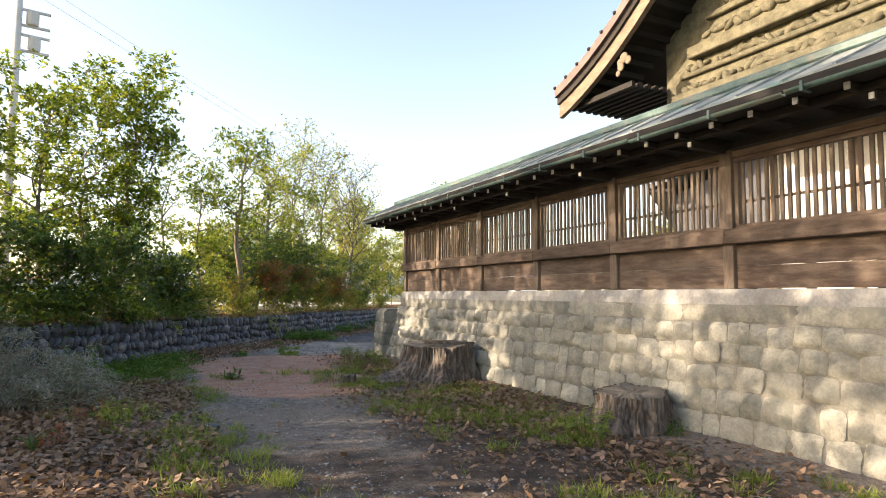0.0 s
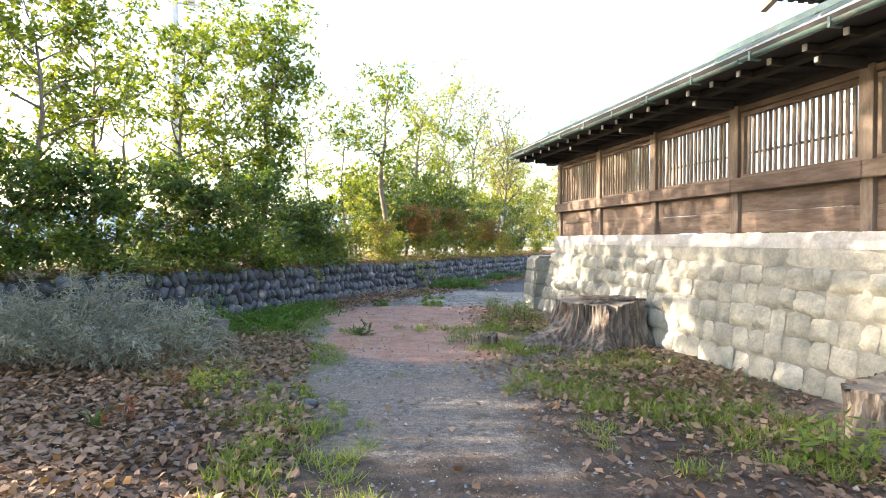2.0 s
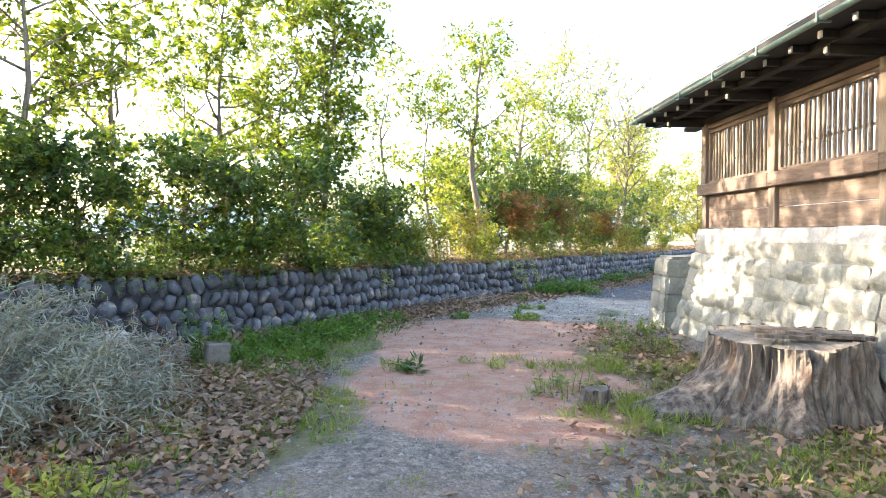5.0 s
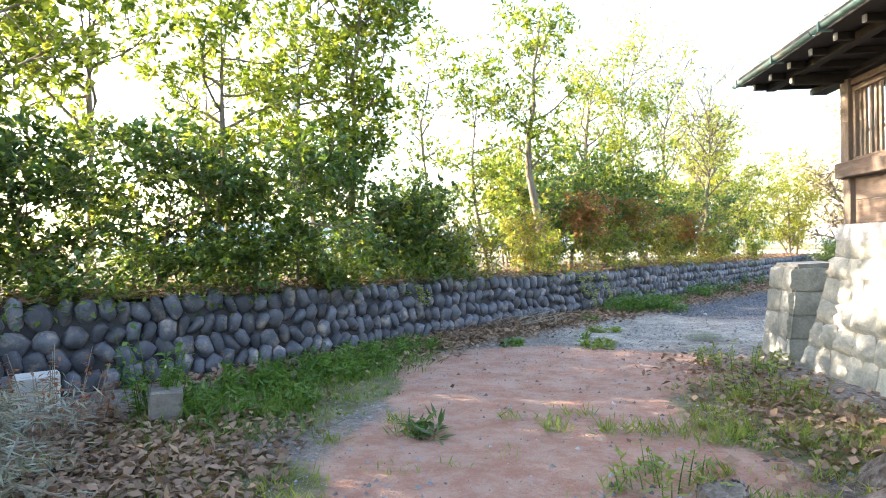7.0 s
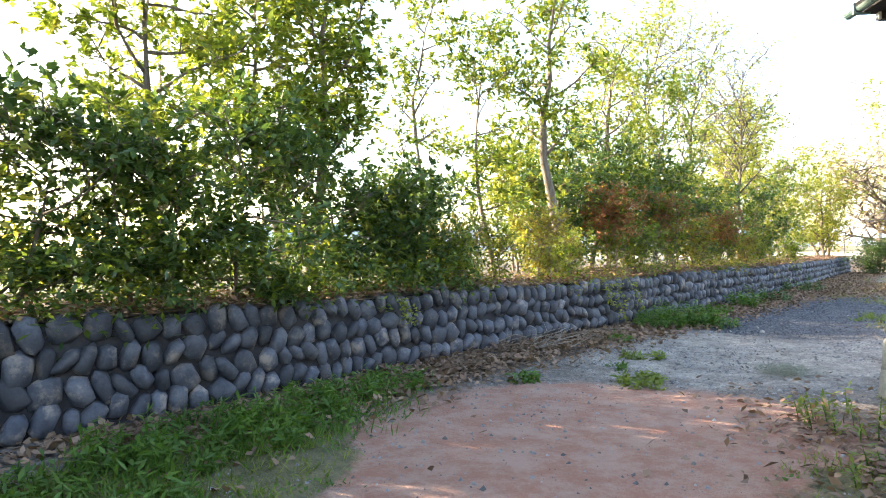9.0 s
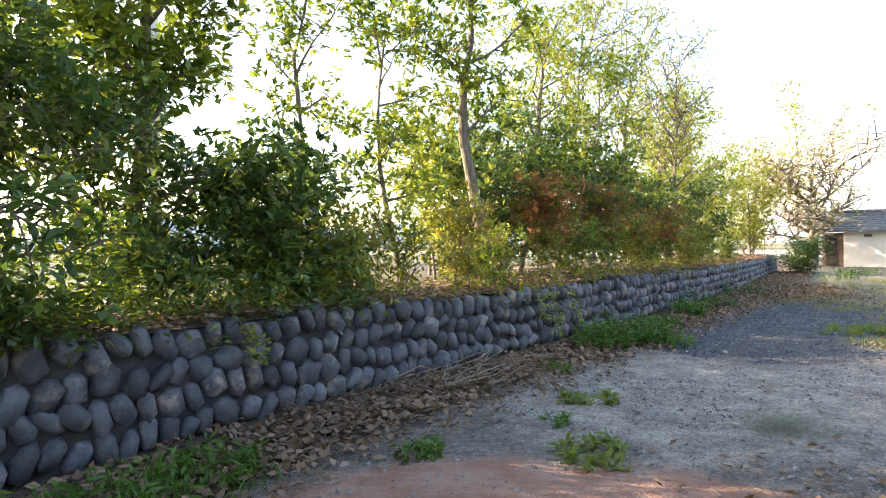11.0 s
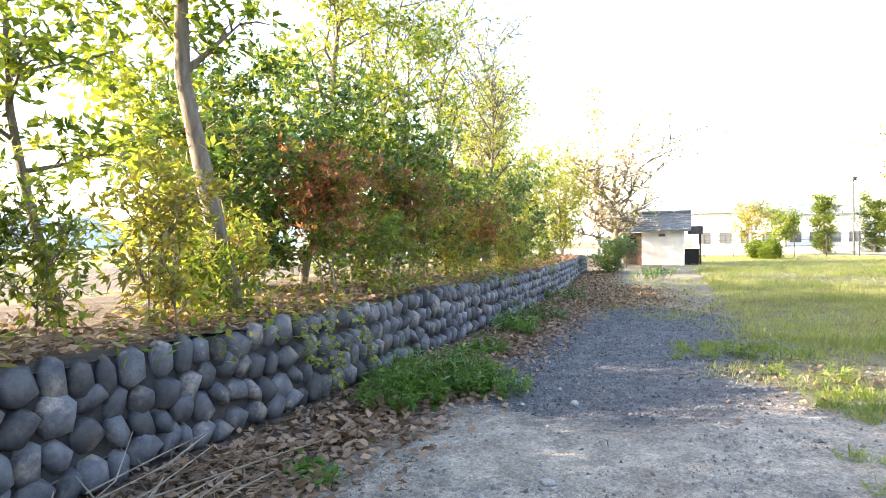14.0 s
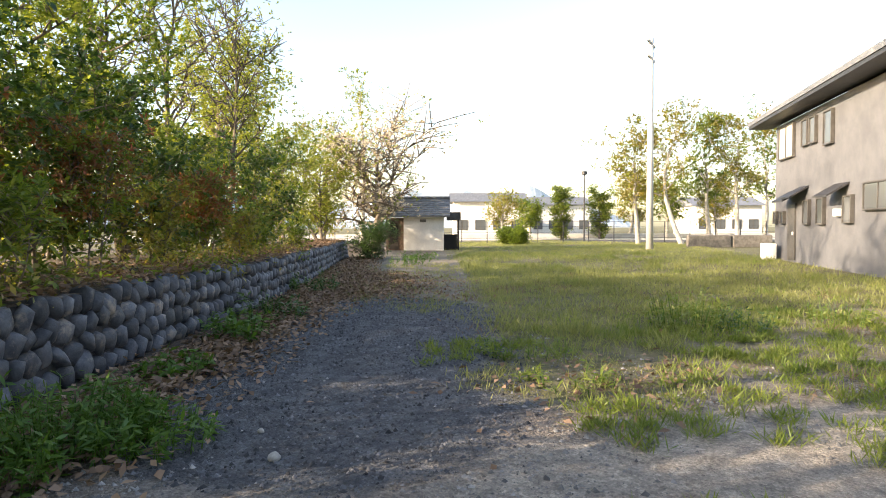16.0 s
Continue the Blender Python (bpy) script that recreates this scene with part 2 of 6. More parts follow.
def leaves(name, at, length, width, material, rng, flat=0.35, droop=0.0, up=None, way=None):
    """One small folded leaf at each point: four corners, creased along the midrib."""
    n = len(at)
    d = rng.normal(size=(n, 3))
    d[:, 2] = d[:, 2] * flat - droop
    if way is not None:
        d = way.copy()
    if up is not None:
        d[:, 2] = np.abs(d[:, 2]) + up
    d /= np.linalg.norm(d, axis=1)[:, None]
    s = np.cross(d, rng.normal(size=(n, 3)) * (0.45, 0.45, 0.2) + (0, 0, 1))
    s /= np.linalg.norm(s, axis=1)[:, None] + 1e-6
    nrm = np.cross(s, d)
    ln = (length * rng.uniform(0.6, 1.3, n))[:, None]
    wd = (width * rng.uniform(0.7, 1.25, n))[:, None]
    v = np.stack([at, at + d * ln * 0.45 + s * wd * 0.5 + nrm * wd * 0.15, at + d * ln, at + d * ln * 0.45 - s * wd * 0.5 + nrm * wd * 0.15], 1).reshape(-1, 3)
    f = np.arange(n * 4).reshape(-1, 4)
    return sheet(name, v, f, material)


# ---- ground and terrace ----
WALL = [(-17.9, -7.05), (-12.0, -4.4), (-9.8, -3.1), (-8.1, -1.95), (-7.45, -1.2), (-6.75, -0.25), (-5.85, 0.95), (-5.05, 2.15), (-4.1, 3.4), (-2.95, 4.85), (-1.55, 6.5), (-0.6, 7.8), (0.6, 9.3), (1.9, 10.9), (3.6, 13.3), (6.3, 17.2), (10.6, 24.0), (12.3, 26.4)]
WALL = [Vector((x, y, 0)) for x, y in WALL]
RUN = [0.0]
for a, b in zip(WALL, WALL[1:]):
    RUN.append(RUN[-1] + (b - a).length)


def along(s):
    """A place and the heading on the retaining wall's foot, s metres from its start."""
    s = min(max(s, 0), RUN[-1] - 1e-3)
    i = max(k for k in range(len(RUN) - 1) if RUN[k] <= s)
    f = (s - RUN[i]) / (RUN[i + 1] - RUN[i])
    h0 = (WALL[i + 1] - WALL[i]).normalized()
    hp = (WALL[i] - WALL[i - 1]).normalized() if i else h0
    hn = (WALL[min(i + 2, len(WALL) - 1)] - WALL[i + 1]).normalized() if i + 2 < len(WALL) else h0
    h = (hp + h0).normalized().lerp((h0 + hn).normalized(), f).normalized()
    return WALL[i].lerp(WALL[i + 1], f), h


def wall_top(s):
    return 0.88 - 0.09 * max(0, min(1, (s - 12) / 8)) - 0.07 * max(0, min(1, (s - 24) / 14))


def off_wall(x, y):
    """Metres from the retaining wall: positive on the path's side, negative on the terrace."""
    best, sign = 1e9, 1
    for a, b in zip(WALL, WALL[1:]):
        ab, ap = (b - a).to_2d(), Vector((x - a.x, y - a.y))
        f = max(0, min(1, ap.dot(ab) / ab.length_squared))
        d = (ap - ab * f).length
        if d < best:
            best, sign = d, (1 if ab.x * ap.y - ab.y * ap.x < 0 else -1)
    return best * sign


def soft(x, a, b):
    f = max(0.0, min(1.0, (x - a) / (b - a)))
    return f * f * (3 - 2 * f)


def blob(x, y, cx, cy, rx, ry, turn=0):
    c, s = math.cos(radians(turn)), math.sin(radians(turn))
    u, v = ((x - cx) * c + (y - cy) * s) / rx, (-(x - cx) * s + (y - cy) * c) / ry
    return 1 - soft(math.hypot(u, v), 0.7, 1.15)


def zones(x, y):
    d = off_wall(x, y)
    red = max(blob(x, y, -3.15, -0.6, 1.85, 2.3), 0.85 * blob(x, y, -3.3, -3.0, 1.7, 2.2), 0.8 * blob(x, y, -2.4, 0.1, 1.5, 1.4))
    dark = max(blob(x, y, 1.8, 7.2, 1.95, 3.2, -32), blob(x, y, 3.75, 9.7, 1.9, 3.0, -35), blob(x, y, 0.9, 5.9, 1.5, 1.2))
    sand = max(0.62 * blob(x, y, -1.3, 3.3, 2.1, 2.4, 0), 0.66 * blob(x, y, 1.9, 2.9, 3.4, 1.9), 0.9 * blob(x, y, 4.2, 12.9, 1.4, 0.5, -20))
    near = 1 - soft(d, 0.6, 1.55)
    # the blob at (-4.5, -9.8) paints tree shade on the lane as brown ground
    mould_shade = max(near * soft(y, -1.5, 0.6), blob(x, y, -8.6, -7.2, 3.2, 4.6, 25), 0.9 * blob(x, y, -5.9, -8.5, 1.3, 2.6), blob(x, y, 6.2, 15.4, 1.7, 4.4, -35), 0.78 * soft(-y, 4.5, 7.5) * soft(-x, 0.5, 1.5) * (0.5 + 0.5 * soft(abs(x + 4.0 - 0.1 * (y + 6.9)), 0.55, 1.25)), 0.85 * blob(x, y, -6.2, -4.0, 1.5, 1.5), 0.7 * blob(x, y, -4.5, -9.8, 1.7, 2.2), 0.6 * blob(x, y, -1.1, -4.0, 1.0, 2.4), 0.8 * blob(x, y, -0.6, -6.2, 0.7, 1.6), 0.5 * blob(x, y, -6.4, -3.6, 1.5, 1.0))
    turf = max(0.8 * blob(x, y, -1.5, -6.2, 1.3, 1.6), 0.8 * blob(x, y, -1.4, -2.2, 0.8, 1.5, 15), blob(x, y, -5.6, -1.6, 0.9, 1.6, -25), 0.8 * blob(x, y, -5.3, -4.2, 0.9, 1.3), soft(x - 0.75 * (y - 4.8), 1.6, 2.5) * soft(y, 4.2, 5.6) * (0.55 + 0.45 * soft(y, 5, 8)), 0.45 * soft(x, 3, 5) * soft(y, 1.5, 4), 0.7 * blob(x, y, 3.6, 5.6, 1.6, 1.2))
    if d < 0:
        mould_shade, turf, red, dark, sand = 0.9, 0.35, 0, 0, 0
    return red, dark, sand, mould_shade, turf


@functools.lru_cache(maxsize=None)
def cell(i, j):
    return zones(i * 0.1, j * 0.1), off_wall(i * 0.1, j * 0.1)


def zones_near(x, y):
    """The zones of the nearest point of a 10 cm grid."""
    return cell(round(x * 10), round(y * 10))[0]


def off_near(x, y):
    return cell(round(x * 10), round(y * 10))[1]


def build_ground():
    step = 0.16
    xs = np.concatenate([np.linspace(-400, -18, 14), np.arange(-17.6, 14.0, step), np.linspace(15, 40, 22), np.linspace(48, 400, 12)])
    ys = np.concatenate([np.linspace(-300, -20, 12), np.arange(-19.6, 20.0, step), np.linspace(20.6, 48, 30), np.linspace(56, 500, 14)])
    nx, ny = len(xs), len(ys)
    v = np.zeros((ny, nx, 3))
    v[..., 0], v[..., 1] = np.meshgrid(xs, ys)
    att = np.zeros((ny, nx, 5), np.float32)
    for j, y in enumerate(ys):
        for i, x in enumerate(xs):
            if -18 < x < 40 and -20 < y < 48:
                att[j, i] = zones(x, y)
                p = Vector((x, y, 0))
                v[j, i, 2] = 0.02 * noise.noise(p * 0.8) + 0.008 * noise.noise(p * 4.0)
            else:
                att[j, i] = (0, 0, 0, 0, 1)
    # a shallow bank against the stone base of the fence
    v[..., 2] += 0.05 * np.clip(1 - np.abs(v[..., 0] + 0.4) / 1.0, 0, 1) * (v[..., 1] < 0.5)
    idx = np.arange(nx * ny).reshape(ny, nx)
    f = np.stack([idx[:-1, :-1], idx[:-1, 1:], idx[1:, 1:], idx[1:, :-1]], -1).reshape(-1, 4)
    me = sheet("ground", v.reshape(-1, 3), f, M_ground, True)
    for k, name in enumerate(("red", "dark", "sand", "mould_shade", "turf")):
        me.attributes.new(name, "FLOAT", "POINT").data.foreach_set("value", att[..., k].ravel())
    tagged(new("ground", me), "gravel lane with red soil, fallen leaves and thin turf", "ground", kind="structure")


build_ground()


def left_of(s, back):
    p, h = along(s)
    return Vector((p.x - h.y * back, p.y + h.x * back, 0))


def build_terrace():
    """Earth behind the retaining wall, level with its top and rising a little."""
    verts, faces = [], []
    n = 90
    rows = (0.10, 0.35, 0.8, 1.6, 3.0, 5.0, 9.0, 16.0)
    for i in range(n + 1):
        s = RUN[-1] * i / n
        for k, b in enumerate(rows):
            p = left_of(s, b)
            z = wall_top(s) - 0.03 + min(b, 2.0) * 0.05 + 0.05 * noise.noise(p * 1.3)
            if b > 4:
                z -= (b - 4) * 0.09
            verts.append((p.x, p.y, z))
    w = len(rows)
    for i in range(n):
        for k in range(w - 1):
            a = i * w + k
            faces.append((a, a + w, a + w + 1, a + 1))
    me = sheet("terrace_ground", np.array(verts), np.array(faces), M_ground, True)
    for name, val, back in (("mould_shade", 0.85, 0.0), ("turf", 0.3, 1.0)):
        me.attributes.new(name, "FLOAT", "POINT").data.foreach_set("value", [val if i % w < 5 else back for i in range(len(verts))])
    tagged(new("terrace_ground", me), "leaf-strewn earth terrace behind the cobble retaining wall", "ground", kind="structure")


build_terrace()


# ---- cobble retaining wall ----
def cobble_meshes(material, n, seed):
    rng = random.Random(seed)
    out = []
    for k in range(n):
        bm = bmesh.new()
        bmesh.ops.create_icosphere(bm, subdivisions=1, radius=0.5)
        o = Vector((k * 3.1, seed, 0))
        sq = rng.uniform(0.58, 0.85)
        for v in bm.verts:
            p = v.co * 2
            p = Vector([math.copysign(abs(c) ** sq, c) for c in p])
            v.co = p * 0.5 * (1 + 0.34 * noise.noise(p * 0.9 + o) + 0.16 * noise.noise(p * 2.3 + o))
        bmesh.ops.subdivide_edges(bm, edges=[e for e in bm.edges if e.calc_length() > 0.42], cuts=1)
        bmesh.ops.triangulate(bm, faces=bm.faces)
        bmesh.ops.smooth_vert(bm, verts=bm.verts, factor=0.25, use_axis_x=True, use_axis_y=True, use_axis_z=True)
        out.append(mesh_of("cobble", bm, material, True))
    return out


def build_cobble_wall():
    rng = random.Random(5)
    bm = bmesh.new()
    rows = []
    n = 120
    for i in range(n + 1):
        s = RUN[-1] * i / n
        t = wall_top(s)
        rows.append([bm.verts.new(left_of(s, b) + Vector((0, 0, z))) for b, z in ((0.05, -0.2), (0.13, t - 0.03), (0.42, t - 0.03), (0.42, -0.2))])
    for a, b in zip(rows, rows[1:]):
        for k in range(4):
            bm.faces.new((a[k], b[k], b[(k + 1) % 4], a[(k + 1) % 4]))
    bm.faces.new(rows[0])
    bm.faces.new(rows[-1][::-1])
    bmesh.ops.recalc_face_normals(bm, faces=bm.faces)
    wall = tagged(part("wall_cobble", bm, M_mortar), "low retaining wall of dark rounded river cobbles", "wall", kind="structure")
    shapes, far = cobble_meshes(M_cobble, 14, 3), cobble_meshes(M_cobble_far, 1, 9)[0]
    fv = np.array([v.co for v in far.vertices])
    ff = np.array([tuple(p.vertices) for p in far.polygons])
    V, F, count = [], [], 0
    for row in range(4):
        s = 3.0 + 0.09 * (row % 2)
        while s < RUN[-1] - 0.2:
            t = wall_top(s)
            h = t / 4.1
            w = rng.choice((rng.uniform(0.13, 0.18), rng.uniform(0.16, 0.27)))
            s += w / 2
            z = h * (row + 0.52) + rng.uniform(-0.04, 0.04) + 0.045 * noise.noise(Vector((s * 1.5, row * 7, 0)))
            p, hd = along(s)
            base = left_of(s, 0.07 + 0.08 * z / t)
            yaw = math.atan2(hd.y, hd.x)
            lean = (30, -26, 30, -16)[row] * (0.75 + 0.9 * noise.noise(Vector((s * 0.9, row * 3, 5)))) + rng.gauss(0, 17)
            tall = h * rng.uniform(1.18, 1.62)
            m = Matrix.LocRotScale((base.x, base.y, z), (Matrix.Rotation(yaw, 3, "Z") @ Matrix.Rotation(radians(rng.uniform(-9, 9)), 3, "X") @ Matrix.Rotation(radians(lean), 3, "Y")).to_quaternion(), (w * 1.06, rng.uniform(0.16, 0.25), tall))
            if 10.6 < s < 26.5 and count < 330:
                ob = new("cobble", rng.choice(shapes))
                ob.parent = wall
                ob.matrix_world = m
                count += 1
            else:
                k = len(V) * len(fv)
                V.append(fv @ np.array(m.to_3x3()).T + np.array(m.translation))
                F.append(ff + k)
            s += w / 2
    rest = new("cobbles_far", sheet("cobbles_far", np.concatenate(V), np.concatenate(F), M_cobble_far, True))
    rest.parent = wall
    tagged(rest, kind="stuff")


# ---- stone base of the fence ----
Y_END, Y_START = 0.05, -16.2


def face_x(z):
    """The battered face of the base at height z."""
    return -0.37 + 0.21 * min(z, 1.32) / 1.32


def block_meshes(n, material, seed, name="stone_block"):
    rng = random.Random(seed)
    out = []
    for k in range(n):
        bm = bmesh.new()
        g = 6
        grid = {}
        o = Vector((k * 5.3, seed * 2.0, 1))
        cut = [rng.uniform(0.0, 0.10) for _ in range(4)]
        for i in range(g):
            for j in range(g):
                u, v = i / (g - 1) - 0.5, j / (g - 1) - 0.5
                # rounded corners and an uneven swelling face
                fu, fv = u * (1 - cut[0] * (v + 0.5) * 2 * abs(v)), v * (1 - cut[1] * abs(u) * 2)
                r = max(0, math.hypot(max(0, abs(u) - 0.3), max(0, abs(v) - 0.3)) - 0.16)
                fu, fv = fu * (1 - r * 0.7), fv * (1 - r * 0.7)
                edge = max(abs(u), abs(v)) > 0.49
                d = 0.0 if edge else 0.55 + 0.45 * (1 - 2 * max(abs(u), abs(v))) + 0.75 * noise.noise(Vector((u, v, 0)) * 3.4 + o)
                grid[i, j] = bm.verts.new((-d, fu + 0.06 * noise.noise(Vector((u, v, 3)) * 4 + o), fv + 0.07 * noise.noise(Vector((u, v, 7)) * 4 + o)))
        for i in range(g - 1):
            for j in range(g - 1):
                bm.faces.new((grid[i, j], grid[i, j + 1], grid[i + 1, j + 1], grid[i + 1, j]))
        out.append(mesh_of(name, bm, material, True))
    return out


def build_base():
    rng = random.Random(8)
    bm = bmesh.new()
    prof = [(face_x(-0.3) - 0.0, -0.3), (face_x(0), 0.0), (face_x(1.19), 1.19), (-0.165, 1.20), (-0.15, 1.40), (0.75, 1.40), (0.75, -0.3)]
    a = [bm.verts.new((x, Y_START, z)) for x, z in prof]
    b = [bm.verts.new((x if x > 0.7 else x, Y_END - (0.30 * min(max(z, 0), 1.32) / 1.32 if z < 1.195 else 0.30), z)) for x, z in prof]
    for k in range(len(prof)):
        bm.faces.new((a[k], b[k], b[(k + 1) % len(prof)], a[(k + 1) % len(prof)]))
    bm.faces.new(a)
    bm.faces.new(b[::-1])
    bmesh.ops.recalc_face_normals(bm, faces=bm.faces)
    base = tagged(part("wall_stone_base", bm, M_joint), "battered base wall of pale fitted stones under the wooden fence", "wall", kind="structure")
    shapes = block_meshes(16, M_stone, 4)
    z = 0.0
    heights = [0.27, 0.25, 0.24, 0.225, 0.205]
    for row, h in enumerate(heights):
        y = Y_END - 0.02 - 0.30 * (z + h / 2) / 1.32
        while y > Y_START:
            w = rng.choice((rng.uniform(0.17, 0.27), rng.uniform(0.24, 0.40)))
            zc = z + h / 2 + rng.uniform(-0.018, 0.018) + 0.03 * noise.noise(Vector((y * 0.9, row, 2)))
            m = Matrix.LocRotScale((face_x(zc) - 0.002, y - w / 2, zc), Euler((radians(rng.gauss(0, 4.0)), radians(9.0), radians(rng.gauss(0, 3)))), (0.05 * rng.uniform(0.6, 1.6), w * 1.02, h * rng.uniform(0.98, 1.14)))
            ob = new("stone_block", rng.choice(shapes))
            ob.parent = base
            ob.matrix_world = m
            y -= w
        # the narrow end face beyond the corner
        for k in range(2):
            zc = z + h / 2
            x0 = face_x(zc) + 0.06 + 0.42 * k
            ob = new("stone_block", rng.choice(shapes))
            ob.parent = base
            ob.matrix_world = Matrix.LocRotScale((x0 + 0.2, Y_END - 0.30 * zc / 1.32 + 0.002, zc), Euler((0, 0, radians(-90))).to_matrix().to_quaternion(), (0.03, 0.41, h * 1.0))
        z += h
    # long coping stones
    caps = block_meshes(6, M_stone, 14, "coping_stone")
    y = Y_END - 0.30
    while y > Y_START:
        w = rng.uniform(0.75, 1.35)
        ob = new("coping_stone", rng.choice(caps))
        ob.parent = base
        ob.matrix_world = Matrix.LocRotScale((-0.158, y - w / 2, 1.30 + rng.uniform(-0.008, 0.008)), Euler((radians(rng.gauss(0, 0.5)), radians(4), radians(rng.gauss(0, 1)))), (0.034, w * 0.994, 0.205))
        y -= w
    # sloping mortar band under the posts, uneven along its foot
    sill = bmesh.new()
    n, prev = 110, None
    for k in range(n + 1):
        y = Y_END - 0.29 + (Y_START - Y_END + 0.3) * k / n
        dx, dz = 0.012 * noise.noise(Vector((y * 1.7, 3, 0))), 0.018 * noise.noise(Vector((y * 2.3, 8, 0)))
        ring = [sill.verts.new(c) for c in ((-0.165 + dx, y, 1.385 + dz), (-0.150 + dx * 1.5, y, 1.46), (-0.118 + dx, y, 1.545), (0.6, y, 1.553), (0.6, y, 1.385))]
        if prev:
            for q in range(5):
                sill.faces.new((prev[q], ring[q], ring[(q + 1) % 5], prev[(q + 1) % 5]))
        else:
            sill.faces.new(ring)
        prev = ring
    sill.faces.new(prev[::-1])
    bmesh.ops.recalc_face_normals(sill, faces=sill.faces)
    tagged(part("trim_base_sill", sill, M_plaster), "pale grey mortar band along the top of the stone base", "trim", kind="structure")
    # lower buttress past the corner
    bm = bmesh.new()
    prof = [(-0.42, 0.0), (-0.31, 1.12), (0.2, 1.14), (0.45, 0.0)]
    a = [bm.verts.new((x, 0.28 + (0.08 if z < 0.5 else 0.0), z)) for x, z in prof]
    b = [bm.verts.new((x + 0.05, 1.0 if z > 0.5 else 1.1, z)) for x, z in prof]
    for k in range(4):
        bm.faces.new((a[k], b[k], b[(k + 1) % 4], a[(k + 1) % 4]))
    bm.faces.new(a)
    bm.faces.new(b[::-1])
    bmesh.ops.recalc_face_normals(bm, faces=bm.faces)
    bmesh.ops.bevel(bm, geom=list(bm.edges), offset=0.03, segments=2, affect="EDGES")
    but = tagged(part("buttress", bm, M_joint), "low battered stone buttress beside the base's corner", "buttress", kind="structure")
    for row in range(4):
        zc = 0.14 + row * 0.27
        for k in range(2):
            ob = new("stone_block", rng.choice(shapes))
            ob.parent = but
            ob.matrix_world = Matrix.LocRotScale((-0.405 + 0.11 * zc / 1.1, 0.47 + 0.36 * k - 0.03 * zc, zc), Euler((0, radians(5.6), 0)), (0.03, 0.37, 0.27))
        ob = new("stone_block", rng.choice(shapes))
        ob.parent = but
        ob.matrix_world = Matrix.LocRotScale((-0.19 + 0.06 * zc, 0.345 - 0.07 * zc, zc), Euler((0, 0, radians(90))).to_matrix().to_quaternion(), (0.025, 0.5, 0.27))


# ---- wooden see-through fence with its roof ----
BAY = 1.784


